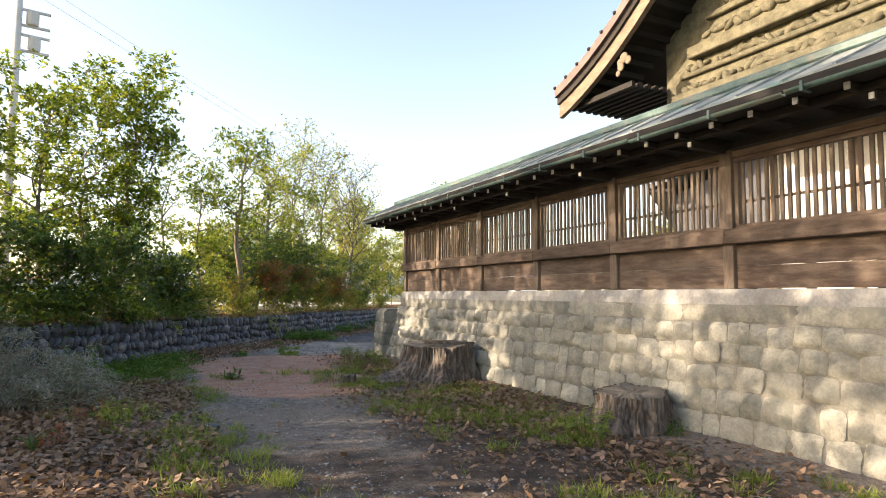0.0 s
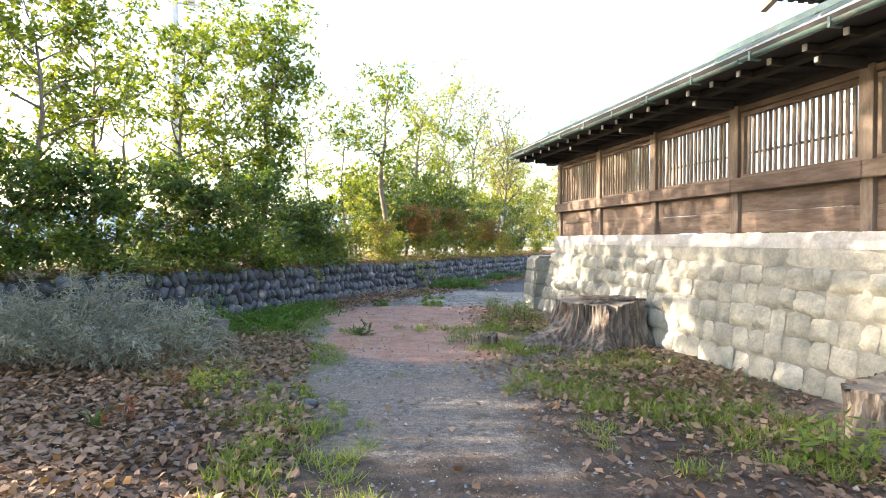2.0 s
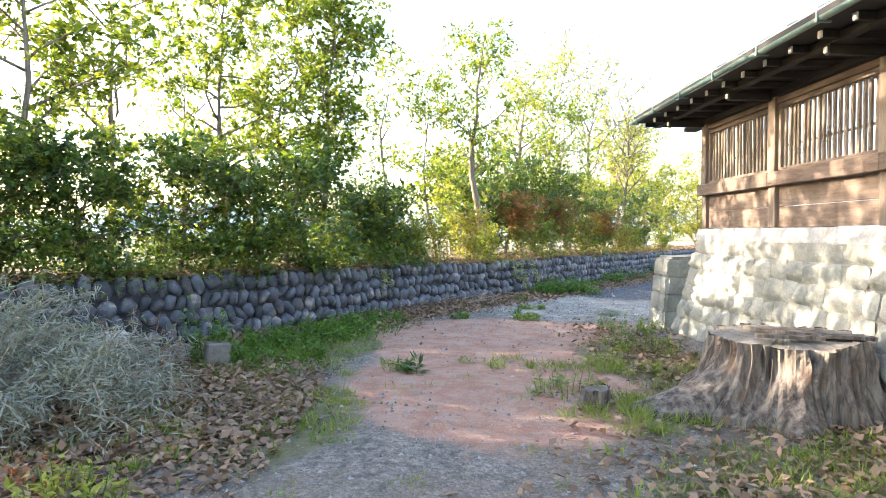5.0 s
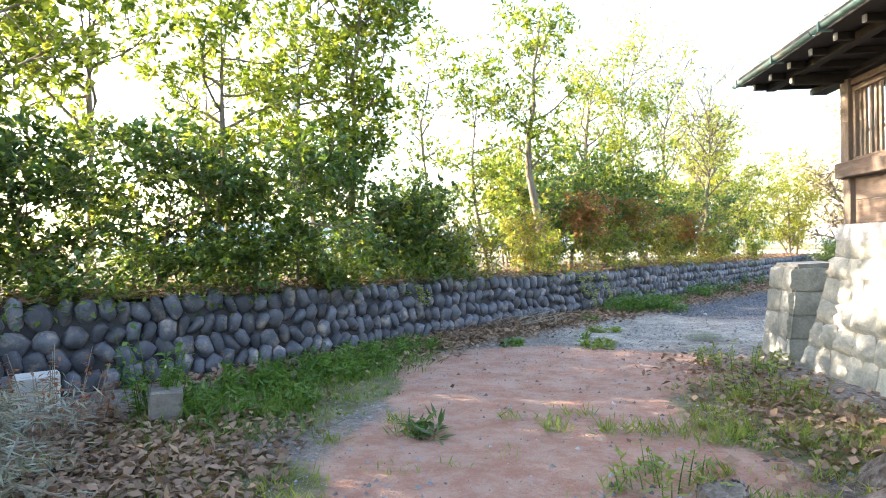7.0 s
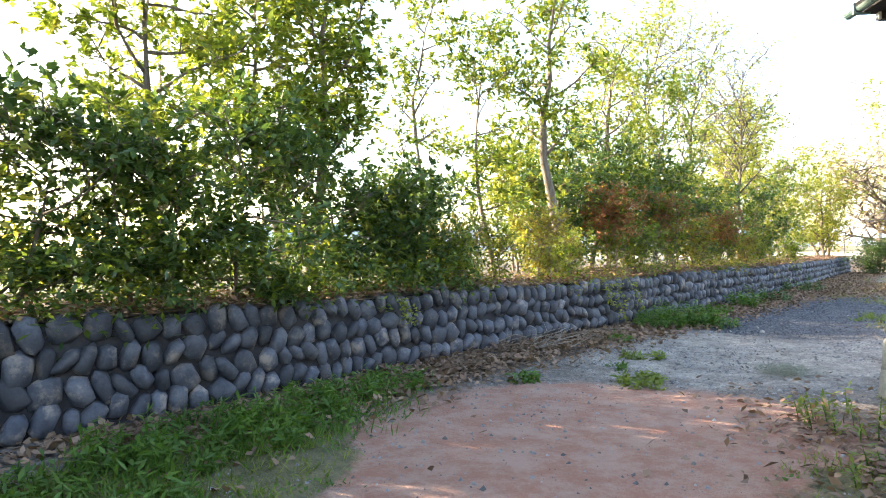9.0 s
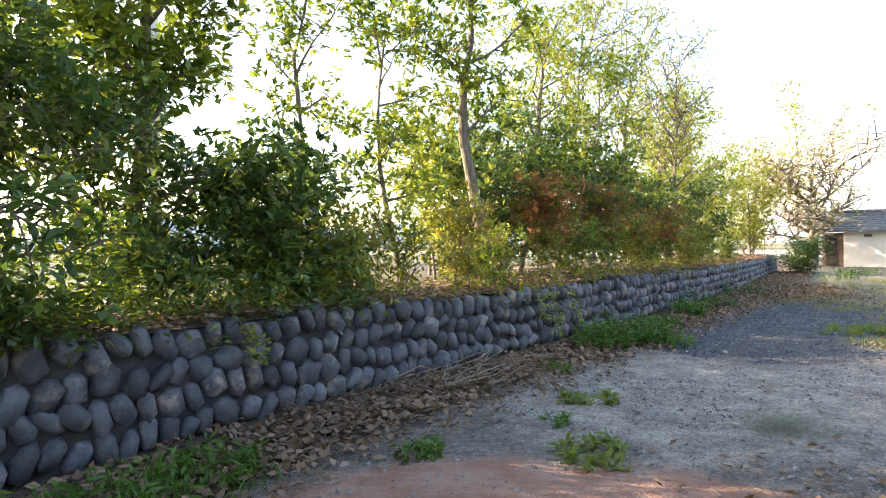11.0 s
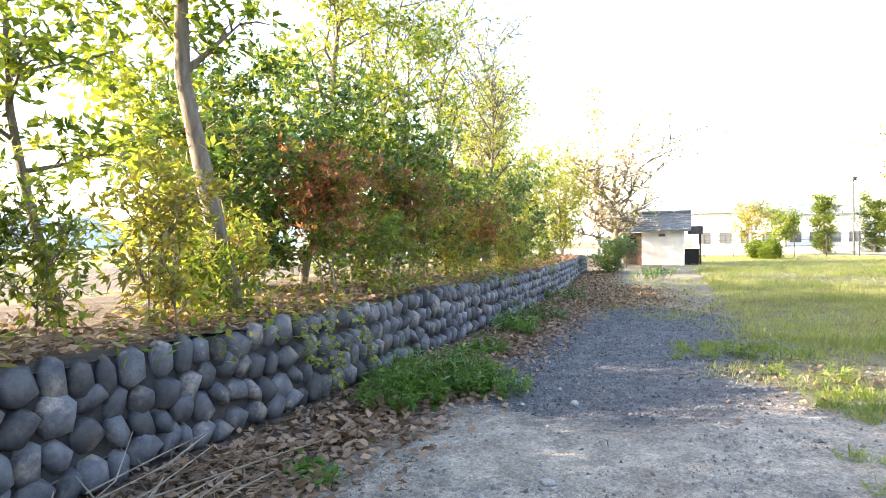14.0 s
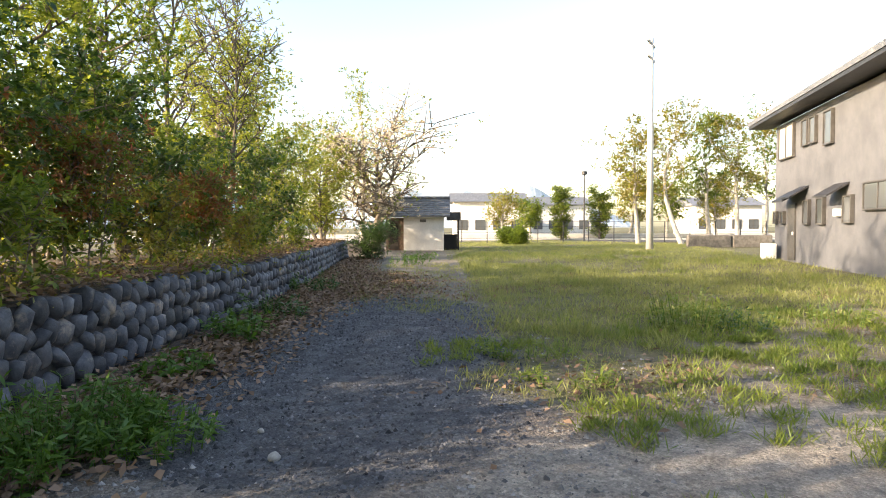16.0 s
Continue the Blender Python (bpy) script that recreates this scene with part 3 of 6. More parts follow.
def build_fence():
    rng = random.Random(2)
    fence = tagged(empty("lattice_fence", (-0.025, -0.33, 1.55)), "long weathered brown wooden lattice fence under a copper-edged roof", "fence")

    def add(name, bm, m, label="", parent=fence, smooth=False):
        return part(name, shift(bm), m, parent, label, smooth)

    def shift(bm):
        bmesh.ops.translate(bm, verts=bm.verts, vec=(0, 0, -1.6))
        return bm

    for k in range(9):
        y = -k * BAY
        add("post", boxed(-0.075, 0.075, y - 0.075, y + 0.075, 2.2, 3.07), M_post)
        add("lower_post", boxed(-0.06, 0.06, y - 0.065, y + 0.065, 1.6, 2.2), M_post)
    slat = mesh_of("slat", boxed(-0.014, 0.014, -0.019, 0.019, 2.27 - 1.6, 2.93 - 1.6, bevel=0.003), M_post)
    for k in range(8):
        y1, y0 = -k * BAY - 0.075, -(k + 1) * BAY + 0.075
        # boards of the lower panel
        z = 1.605
        for h in (0.235, 0.225):
            add("board", boxed(-0.012, 0.022, y0 - 0.01, y1 + 0.01, z, z + h - 0.004), M_wood)
            z += h
        # the lattice's own frame
        add("lattice_frame", boxed(-0.035, 0.035, y0, y1, 2.93, 2.985), M_wood)
        add("lattice_frame", boxed(-0.035, 0.035, y0, y1, 2.232, 2.272), M_wood)
        for yy in (y0 + 0.025, y1 - 0.025):
            add("lattice_frame", boxed(-0.034, 0.034, yy - 0.024, yy + 0.024, 2.272, 2.93), M_post)
        n = 18
        for i in range(n):
            yy = y0 + 0.06 + (y1 - y0 - 0.12) * (i + 0.5) / n
            ob = new("slat", slat)
            ob.parent = fence
            ob.matrix_basis = pose(0.002 * rng.uniform(-1, 1), yy + rng.uniform(-0.004, 0.004), 0, rng.gauss(0, 0.3), 0, 0)
        add("cross_bar", boxed(0.016, 0.034, y0, y1, 2.50, 2.53), M_wood)
        # beam over the bay, with a thin fillet
        add("beam", boxed(-0.055, 0.055, y0, y1, 2.99, 3.055), M_wood)
        add("rail", boxed(-0.115, 0.10, -(k + 1) * BAY + 0.002, -k * BAY - 0.002 + (0.12 if k == 0 else 0), 2.07, 2.228, bevel=0.008), M_wood)
        # wall plate coloured near-black for the eave's shade on it
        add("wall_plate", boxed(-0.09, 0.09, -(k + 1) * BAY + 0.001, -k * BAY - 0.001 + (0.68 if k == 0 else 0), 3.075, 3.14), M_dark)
    # roof: two slopes meeting in a ridge
    for side, nm in ((-1, "roof_slope"), (1, "roof_slope")):
        bm = bmesh.new()
        prof = [(0, 3.74), (side * 0.45, 3.515), (side * 0.84, 3.325), (side * 0.84, 3.26), (side * 0.45, 3.43), (0, 3.66)]
        a = [bm.verts.new((x, Y_START, z)) for x, z in prof]
        b = [bm.verts.new((x, 0.74, z)) for x, z in prof]
        for i in range(6):
            bm.faces.new((a[i], b[i], b[(i + 1) % 6], a[(i + 1) % 6]))
        bm.faces.new(a)
        bm.faces.new(b[::-1])
        bmesh.ops.recalc_face_normals(bm, faces=bm.faces)
        add(nm, bm, M_roof, "grey-green weathered copper roof sheets")
    # standing seams
    for k in range(38):
        y = 0.68 - k * 0.45
        bm = bmesh.new()
        for x0, z0, x1, z1 in ((-0.82, 3.335, -0.45, 3.517), (-0.45, 3.517, -0.02, 3.735)):
            vs = [bm.verts.new(c) for c in ((x0, y - 0.012, z0), (x0, y + 0.012, z0), (x1, y + 0.012, z1), (x1, y - 0.012, z1), (x0, y - 0.012, z0 + 0.02), (x0, y + 0.012, z0 + 0.02), (x1, y + 0.012, z1 + 0.02), (x1, y - 0.012, z1 + 0.02))]
            for q in ((4, 5, 6, 7), (0, 4, 7, 3), (1, 2, 6, 5), (0, 1, 5, 4)):
                bm.faces.new([vs[i] for i in q])
        add("roof_seam", bm, M_roof)
    add("ridge", boxed(-0.07, 0.07, Y_START, 0.76, 3.72, 3.81, bevel=0.015), M_copper)
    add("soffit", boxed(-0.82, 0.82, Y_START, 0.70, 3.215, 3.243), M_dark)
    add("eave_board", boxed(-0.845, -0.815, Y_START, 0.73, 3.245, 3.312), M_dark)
    # gutter in lengths, with brackets
    y, k = 0.72, 0
    while y > Y_START:
        ln = 1.82
        bm = bmesh.new()
        pr = [(math.cos(a), math.sin(a)) for a in (math.pi + math.pi * i / 7 for i in range(8))]
        sag = 0.010 * math.sin(k * 2.1)
        rings = [[bm.verts.new((-0.892 + 0.036 * c * r, yy, 3.222 + sag + 0.036 * s * r)) for r in (1.0,) for c, s in pr] + [bm.verts.new((-0.892 + 0.032 * c, yy, 3.222 + sag + 0.032 * s)) for c, s in pr[::-1]] for yy in (y - 0.008, max(y - ln, Y_START) + 0.008)]
        m = len(rings[0])
        for i in range(m):
            bm.faces.new((rings[0][i], rings[1][i], rings[1][(i + 1) % m], rings[0][(i + 1) % m]))
        bm.faces.new(rings[0])
        bm.faces.new(rings[1][::-1])
        bmesh.ops.recalc_face_normals(bm, faces=bm.faces)
        add("gutter", bm, M_copper, "green patinated copper gutter", smooth=False)
        y -= ln
        k += 1
    y = 0.55
    while y > Y_START:
        bm = boxed(-0.938, -0.82, y - 0.013, y + 0.013, 3.168, 3.184, bevel=0.003)
        box(bm, -0.940, -0.928, y - 0.013, y + 0.013, 3.168, 3.255, 0.002)
        add("gutter_bracket", bm, M_copper)
        y -= 0.91
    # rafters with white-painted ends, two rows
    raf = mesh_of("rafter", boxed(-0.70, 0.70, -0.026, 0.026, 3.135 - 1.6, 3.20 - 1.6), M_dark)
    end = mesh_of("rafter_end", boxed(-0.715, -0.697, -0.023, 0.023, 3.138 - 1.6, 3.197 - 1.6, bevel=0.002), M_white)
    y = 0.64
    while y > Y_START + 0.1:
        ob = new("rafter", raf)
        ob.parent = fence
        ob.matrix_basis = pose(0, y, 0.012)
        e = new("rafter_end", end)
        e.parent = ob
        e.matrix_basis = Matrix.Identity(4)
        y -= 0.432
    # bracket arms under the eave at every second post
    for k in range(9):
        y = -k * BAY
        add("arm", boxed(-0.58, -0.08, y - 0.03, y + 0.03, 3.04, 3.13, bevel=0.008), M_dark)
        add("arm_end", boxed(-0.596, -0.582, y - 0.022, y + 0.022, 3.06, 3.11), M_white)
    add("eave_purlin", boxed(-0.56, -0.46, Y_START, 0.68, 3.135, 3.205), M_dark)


build_base()
build_fence()


# ---- trees and shrubs ----
def grow(rng, base, height, spread, trunk_r, limbs, lean=(0, 0), low=0.3, twigs=7, rise=0.7, stems=1, twig_r=0.003):
    """Trunk, limbs and twigs of one tree: a bark mesh, and the twig ends that carry its leaves."""
    bm = bmesh.new()
    tips = []
    for stem in range(stems):
        foot = Vector((rng.gauss(0, 0.14), rng.gauss(0, 0.14), 0)) if stems > 1 else Vector((0, 0, 0))
        n = 8
        sway = Vector((rng.gauss(0, 0.05), rng.gauss(0, 0.05), 0)) * height
        fan = Vector((rng.gauss(0, 1), rng.gauss(0, 1), 0)) * (0.16 * height if stems > 1 else 0)
        pts = []
        for i in range(n + 1):
            f = i / n
            pts.append(foot + Vector((lean[0] * f * height, lean[1] * f * height, f * height * 0.94)) + fan * f ** 1.5 + sway * math.sin(f * 3) + Vector((rng.gauss(0, 0.012), rng.gauss(0, 0.012), 0)) * height * f)
        r0 = trunk_r / math.sqrt(stems)
        tube(bm, [pts[0] - Vector((0, 0, 0.25))] + pts, [r0 * 1.35] + [r0 * (1.15 - 1.02 * i / n) for i in range(n + 1)], 8)
        tips.append((pts[-1], 0.5))
        for k in range(limbs):
            f = low + (0.97 - low) * (k + rng.random()) / limbs
            i = min(int(f * n), n - 1)
            p = pts[i].lerp(pts[i + 1], f * n - i)
            az = k * 2.4 + rng.uniform(-0.6, 0.6)
            reach = spread * (0.55 + 0.45 * math.sin(math.pi * min(1, (1.05 - f) / (1.05 - low)) ** 0.8)) * rng.uniform(0.6, 1.15)
            d = Vector((math.cos(az), math.sin(az), rise * rng.uniform(0.3, 1.2)))
            q = [p]
            m = 4
            for j in range(m):
                d += Vector((rng.gauss(0, 0.22), rng.gauss(0, 0.22), rng.gauss(0.05, 0.16)))
                q.append(q[-1] + d.normalized() * reach / m)
            lr = r0 * (1.1 - f) * 0.5 + 0.008
            tube(bm, q, [lr * (1 - 0.8 * j / m) for j in range(m + 1)], 5)
            for t in range(twigs):
                g = 0.35 + 0.65 * (t + rng.random()) / twigs
                j = min(int(g * m), m - 1)
                s = q[j].lerp(q[j + 1], g * m - j)
                e = d.normalized() * 0.5 + Vector((rng.gauss(0, 1), rng.gauss(0, 1), rng.gauss(0.25, 0.6)))
                e = s + e.normalized() * reach * rng.uniform(0.2, 0.45)
                mid = s.lerp(e, 0.5) + Vector((0, 0, 0.03))
                tube(bm, [s, mid, e], [lr * 0.32 + twig_r, lr * 0.2 + twig_r, twig_r], 4 if twig_r < 0.004 else 3)
                tips += [(e, 1.0), (mid, 0.6)]
    return bm, tips


def crown(name, tips, per, radius, length, width, material, seed, owner, spray=6, squash=0.75):
    """Leaves in small whorls round the twig ends, each whorl opening outwards and up."""
    rng = np.random.default_rng(seed)
    at, way = [], []
    for p, w in tips:
        n = max(1, int(round(per * w * rng.uniform(0.4, 1.5) / spray)))
        off = rng.normal(size=(n, 3)) * radius * (1, 1, squash)
        axis = off / (np.linalg.norm(off, axis=1)[:, None] + 1e-6) + rng.normal(size=(n, 3)) * 0.35 + (0, 0, 0.35)
        at.append(np.repeat(np.array(p) + off, spray, 0) + rng.normal(size=(n * spray, 3)) * length * 0.16)
        way.append(np.repeat(axis, spray, 0) * 0.55 + rng.normal(size=(n * spray, 3)) * (0.75, 0.75, 0.5) - (0, 0, 0.12))
    ob = new(name, leaves(name, np.concatenate(at), length, width, material, rng, way=np.concatenate(way)))
    ob.parent = owner
    return ob


def tree(at, height, spread, trunk_r=0.09, limbs=14, per=26, radius=0.2, leaf=(0.085, 0.042), material=None, second=None, seed=1, name="tree", label="", category="tree", lean=(0, 0), low=0.3, twigs=7, rise=0.7, stems=1, bark=None, group="", twig_r=0.003):
    rng = random.Random(seed)
    root = tagged(empty(name, at), label, category, group)
    bm, tips = grow(rng, at, height, spread, trunk_r, limbs, lean, low, twigs, rise, stems, twig_r)
    part("trunk", bm, bark or M_bark, root, smooth=True)
    if per:
        crown("crown", tips, per, radius * 0.75, leaf[0], leaf[1], material or M_leaf, seed, root)
        if second:
            crown("young_leaves", [tp for tp in tips if tp[1] == 1.0 and rng.random() < 0.75], per * 0.6, radius * 0.9, leaf[0], leaf[1], second, seed + 50, root)
    return root


def on_terrace(s, back):
    p = left_of(s, back)
    return (p.x, p.y, wall_top(s) - 0.02 + min(back, 2.0) * 0.05)


def build_trees():
    for i, (x, y, h, sp, m) in enumerate(((12.4, 29.2, 4.6, 2.0, M_leaf_lime), (13.6, 31.8, 5.6, 2.2, M_leaf_lime), (9.2, 26.6, 5.2, 2.0, M_leaf), (14.8, 34.0, 6.2, 2.4, M_leaf_dry))):
        tree((x, y, 0.2), h, sp, 0.09, 18, 26, 0.26, (0.14, 0.07), m, M_leaf_lime, 260 + i, "tree", "lime-leaved tree past the wall's end", low=0.12, rise=0.8)
    ever = "broadleaf evergreen tree with glossy green leaves on the terrace"
    big = (0.12, 0.062)
    # s along the wall, metres back, height, spread
    for i, (s, b, h, sp, per) in enumerate(((4.6, 1.0, 4.6, 1.5, 46), (6.4, 1.5, 5.2, 1.7, 44), (8.6, 2.0, 5.5, 1.8, 40), (10.4, 1.5, 5.3, 1.5, 44), (12.6, 2.4, 5.4, 1.4, 36), (14.3, 1.7, 5.2, 1.45, 42), (16.2, 1.8, 5.4, 1.4, 42))):
        tree(on_terrace(s, b), h, sp, 0.06, 19, per * 0.56, 0.16, big, M_leaf, M_leaf_lime, 11 + i, "tree", ever, low=0.22, group="evergreen trees along the wall")
    tree((-6.25, 3.0, 0.9), 5.6, 1.6, 0.075, 19, 40, 0.2, big, M_leaf, M_leaf_lime, 31, "tree", "forked evergreen tree with a leaning grey trunk", lean=(0.05, 0.02), low=0.3)
    tree((-2.62, 6.6, 0.85), 6.0, 1.15, 0.09, 15, 18, 0.18, (0.13, 0.055), M_leaf, M_leaf_lime, 33, "tree", "slender tree with a straight pale grey trunk", low=0.36, lean=(0.012, 0))
    tree((-3.9, 5.9, 0.95), 4.4, 1.0, 0.04, 12, 26, 0.2, (0.11, 0.05), M_leaf, M_leaf_lime, 34, "tree", "thin evergreen sapling behind the cobble wall", low=0.2)
    tree((-4.7, 5.2, 0.95), 4.9, 0.9, 0.05, 11, 16, 0.2, (0.11, 0.05), M_leaf, M_leaf_lime, 40, "tree", "thin evergreen sapling behind the cobble wall", low=0.2)
    tree((-0.5, 12.6, 0.9), 6.4, 2.0, 0.11, 22, 40, 0.22, (0.10, 0.05), M_leaf_lime, M_leaf, 35, "tree", "tall tree with fresh lime-yellow spring leaves", low=0.25, rise=1.0)
    tree((1.4, 15.8, 0.9), 8.0, 2.4, 0.10, 24, 12, 0.28, (0.10, 0.05), M_leaf_lime, None, 36, "tree", "half-bare tree with sparse young leaves", low=0.3, twigs=12, rise=1.5, twig_r=0.007, bark=M_darkbark)
    tree((3.0, 18.8, 0.85), 8.4, 2.3, 0.10, 24, 8, 0.28, (0.10, 0.05), M_leaf_lime, None, 37, "tree", "half-bare tree with sparse young leaves", low=0.3, twigs=12, rise=1.5, twig_r=0.008, bark=M_darkbark)
    tree((4.6, 19.6, 0.8), 7.2, 2.2, 0.09, 22, 5, 0.25, (0.09, 0.045), M_leaf_lime, None, 46, "tree", "leafless slender tree with many fine grey twigs", low=0.35, twigs=13, rise=1.7, twig_r=0.009, bark=M_darkbark)
    tree((6.2, 23.4, 0.7), 7.0, 2.3, 0.09, 22, 6, 0.25, (0.10, 0.05), M_leaf_lime, None, 47, "tree", "leafless slender tree with many fine grey twigs", low=0.3, twigs=13, rise=1.6, twig_r=0.010, bark=M_darkbark)
    tree((5.2, 21.4, 0.8), 6.4, 2.2, 0.09, 20, 38, 0.28, (0.12, 0.065), M_leaf_lime, M_leaf, 38, "tree", "lime-leaved tree towards the wall's end", low=0.2)
    tree((7.6, 25.0, 0.6), 5.8, 2.4, 0.09, 20, 38, 0.28, (0.12, 0.065), M_leaf_lime, M_leaf, 39, "tree", "lime-leaved tree towards the wall's end", low=0.15)
    tree((10.4, 29.0, 0.4), 4.4, 2.2, 0.09, 18, 34, 0.25, (0.12, 0.06), M_leaf_lime, M_leaf, 41, "tree", "lime-leaved tree past the wall's end", low=0.15)
    tree((-1.75, 10.2, 0.85), 3.0, 1.2, 0.06, 15, 36, 0.2, (0.10, 0.05), M_leaf_dark, M_leaf, 43, "shrub", "tall dark green shrub among the undergrowth", "shrub", low=0.1, rise=0.9)
    tree((0.9, 13.4, 0.92), 5.2, 1.5, 0.08, 17, 40, 0.24, (0.10, 0.05), M_leaf, M_leaf_lime, 44, "tree", "leafy young tree among the undergrowth", low=0.2, rise=0.9)
    tree((-9.9, 5.6, 0.9), 5.0, 1.5, 0.08, 13, 10, 0.22, (0.12, 0.06), M_leaf_lime, M_leaf, 45, "tree", "leafy young tree behind the terrace", low=0.25)
    # shrubs close above the wall
    dark = "dense dark green evergreen shrub overhanging the cobble wall"
    for i, (s, b, h, sp) in enumerate(((4.0, 0.8, 2.3, 1.2), (5.6, 0.8, 2.2, 1.2), (7.4, 0.9, 2.2, 1.2), (9.0, 0.8, 1.8, 1.1), (10.3, 0.7, 1.7, 1.0), (11.5, 0.8, 1.5, 1.0), (12.6, 0.7, 1.8, 1.0), (13.7, 0.8, 1.4, 0.95), (14.9, 0.7, 1.8, 1.0), (16.1, 0.8, 1.7, 0.95), (17.2, 0.9, 1.3, 0.8), (18.4, 2.2, 1.5, 0.8), (22.3, 1.9, 2.5, 1.0), (23.4, 2.3, 2.4, 1.0), (25.4, 1.7, 2.5, 1.1), (27.4, 1.5, 2.3, 1.1), (30.0, 1.3, 2.1, 1.1), (33.0, 1.3, 2.0, 1.2))):
        tree(on_terrace(s, b), h, sp, 0.03, 11, 20, 0.17, (0.105, 0.052), M_leaf_dark, M_leaf if i % 3 else M_leaf_lime, 60 + i, "shrub", dark, "shrub", low=0.04, twigs=6, rise=0.5, stems=2, group="dark shrubs along the wall")
    for i, (x, y, h) in enumerate(((-1.62, 7.75, 1.55), (-0.12, 9.9, 1.55), (1.96, 12.5, 1.3))):
        root = tree((x, y, 0.80), h, 0.42, 0.02, 8, 12, 0.12, (0.075, 0.028), M_leaf, M_leaf_dry, 80 + i, "shrub", "upright shrub with bronze-red young leaves at its tips", "shrub", low=0.15, twigs=5, rise=1.6, stems=3)
        r = random.Random(i)
        tips = [(Vector((r.gauss(0, 0.27), r.gauss(0, 0.27), h * r.uniform(0.45, 1.12))), 1.0) for _ in range(150)]
        crown("red_crown", tips, 24, 0.07, 0.075, 0.028, M_leaf_red, 85 + i, root)
    for i, s in enumerate((17.9, 18.6, 19.3, 20.0, 20.7, 21.4, 23.8, 26.8, 28.2, 29.8, 31.5, 33.5, 35.5)):
        tree(on_terrace(s, 0.55 + 0.3 * (i % 3)), 0.5 + 0.2 * (i % 4), 0.42, 0.014, 7, 6, 0.14, (0.10, 0.034), M_leaf_dry if i % 2 else M_leaf, M_leaf_lime, 100 + i, "shrub", "straggly yellowing undergrowth on the terrace edge", "shrub", low=0.06, twigs=5, rise=1.2, stems=3, group="yellowing undergrowth")
    # mostly unseen trees, added towards the sun to dapple the fence with shade
    for i, (x, y, z, h) in enumerate(((-11.8, -3.4, 0.95, 7.0), (-12.2, -5.6, 0.0, 8.2), (-11.4, -7.4, 0.0, 8.4), (-12.6, -9.6, 0.0, 8.4), (-11.8, -12.0, 0.0, 8.0), (-14.0, -7.8, 0.0, 8.4), (-13.0, -14.5, 0.0, 8.0), (-13.4, -3.0, 0.9, 7.6), (-14.6, -1.0, 0.8, 7.4), (-15.0, -5.2, 0.0, 8.6))):
        tree((x, y, z), h, 2.0, 0.09, 19, 34, 0.24, big, M_leaf, M_leaf_lime, 150 + i, "tree", ever, low=0.2, group="evergreen trees along the wall")
    for i, s in enumerate((22.4, 23.6, 25.0, 26.6, 28.4, 30.2, 32.2, 34.2, 36.4)):
        tree(on_terrace(s, 3.0 + 0.6 * (i % 3)), 2.5 + 0.4 * (i % 3), 1.2, 0.035, 10, 11, 0.2, (0.14, 0.07), M_leaf if i % 2 else M_leaf_lime, M_leaf_lime, 170 + i, "shrub", "leafy green shrub at the back of the terrace", "shrub", low=0.03, twigs=6, rise=0.6, stems=2, group="shrubs behind the terrace")
    # bushes at the wall's end and along the lane
    tree((11.9, 23.9, 0.0), 1.2, 0.9, 0.03, 9, 50, 0.17, (0.08, 0.035), M_leaf_dark, None, 130, "shrub", "rounded dark green bush at the wall's end", "shrub", low=0.05, twigs=6, rise=0.4, stems=3)


def build_undergrowth():
    """Low leaves that close the gap between the shrubs and the wall's top, and hang over it here and there."""
    r = random.Random(71)
    sets = {M_leaf_dark: [], M_leaf: [], M_leaf_dry: []}
    for _ in range(3000):
        s = r.uniform(2.5, 18.2) if r.random() < 0.72 else r.uniform(18, 34)
        thick = 1 - 0.75 * soft(s, 17.0, 19.0)
        b = r.uniform(-0.05, 1.7)
        top = (1.05 if s < 18 else 0.4) * (0.55 + 0.7 * noise.noise(Vector((s * 0.8, b, 2))))
        z = r.uniform(-0.08 if b < 0.1 else 0.0, max(0.12, top))
        if r.random() > thick + 0.25 * noise.noise(Vector((s * 0.6, 4, b))):
            continue
        q = left_of(s, b)
        m = (M_leaf_dark if r.random() < 0.6 else M_leaf) if s < 18 else (M_leaf_dry if r.random() < 0.6 else M_leaf)
        for _ in range(r.randint(8, 20)):
            sets[m].append((q.x + r.gauss(0, 0.12), q.y + r.gauss(0, 0.12), wall_top(s) + z + r.gauss(0, 0.08)))
    for k, (m, pts) in enumerate(sets.items()):
        ob = new("undergrowth", leaves("undergrowth", np.array(pts), 0.095, 0.04, m, np.random.default_rng(90 + k), 0.6, 0.15))
        tagged(ob, "tangled leafy undergrowth above the cobble wall", "undergrowth", kind="stuff")


build_cobble_wall()
build_trees()
build_undergrowth()


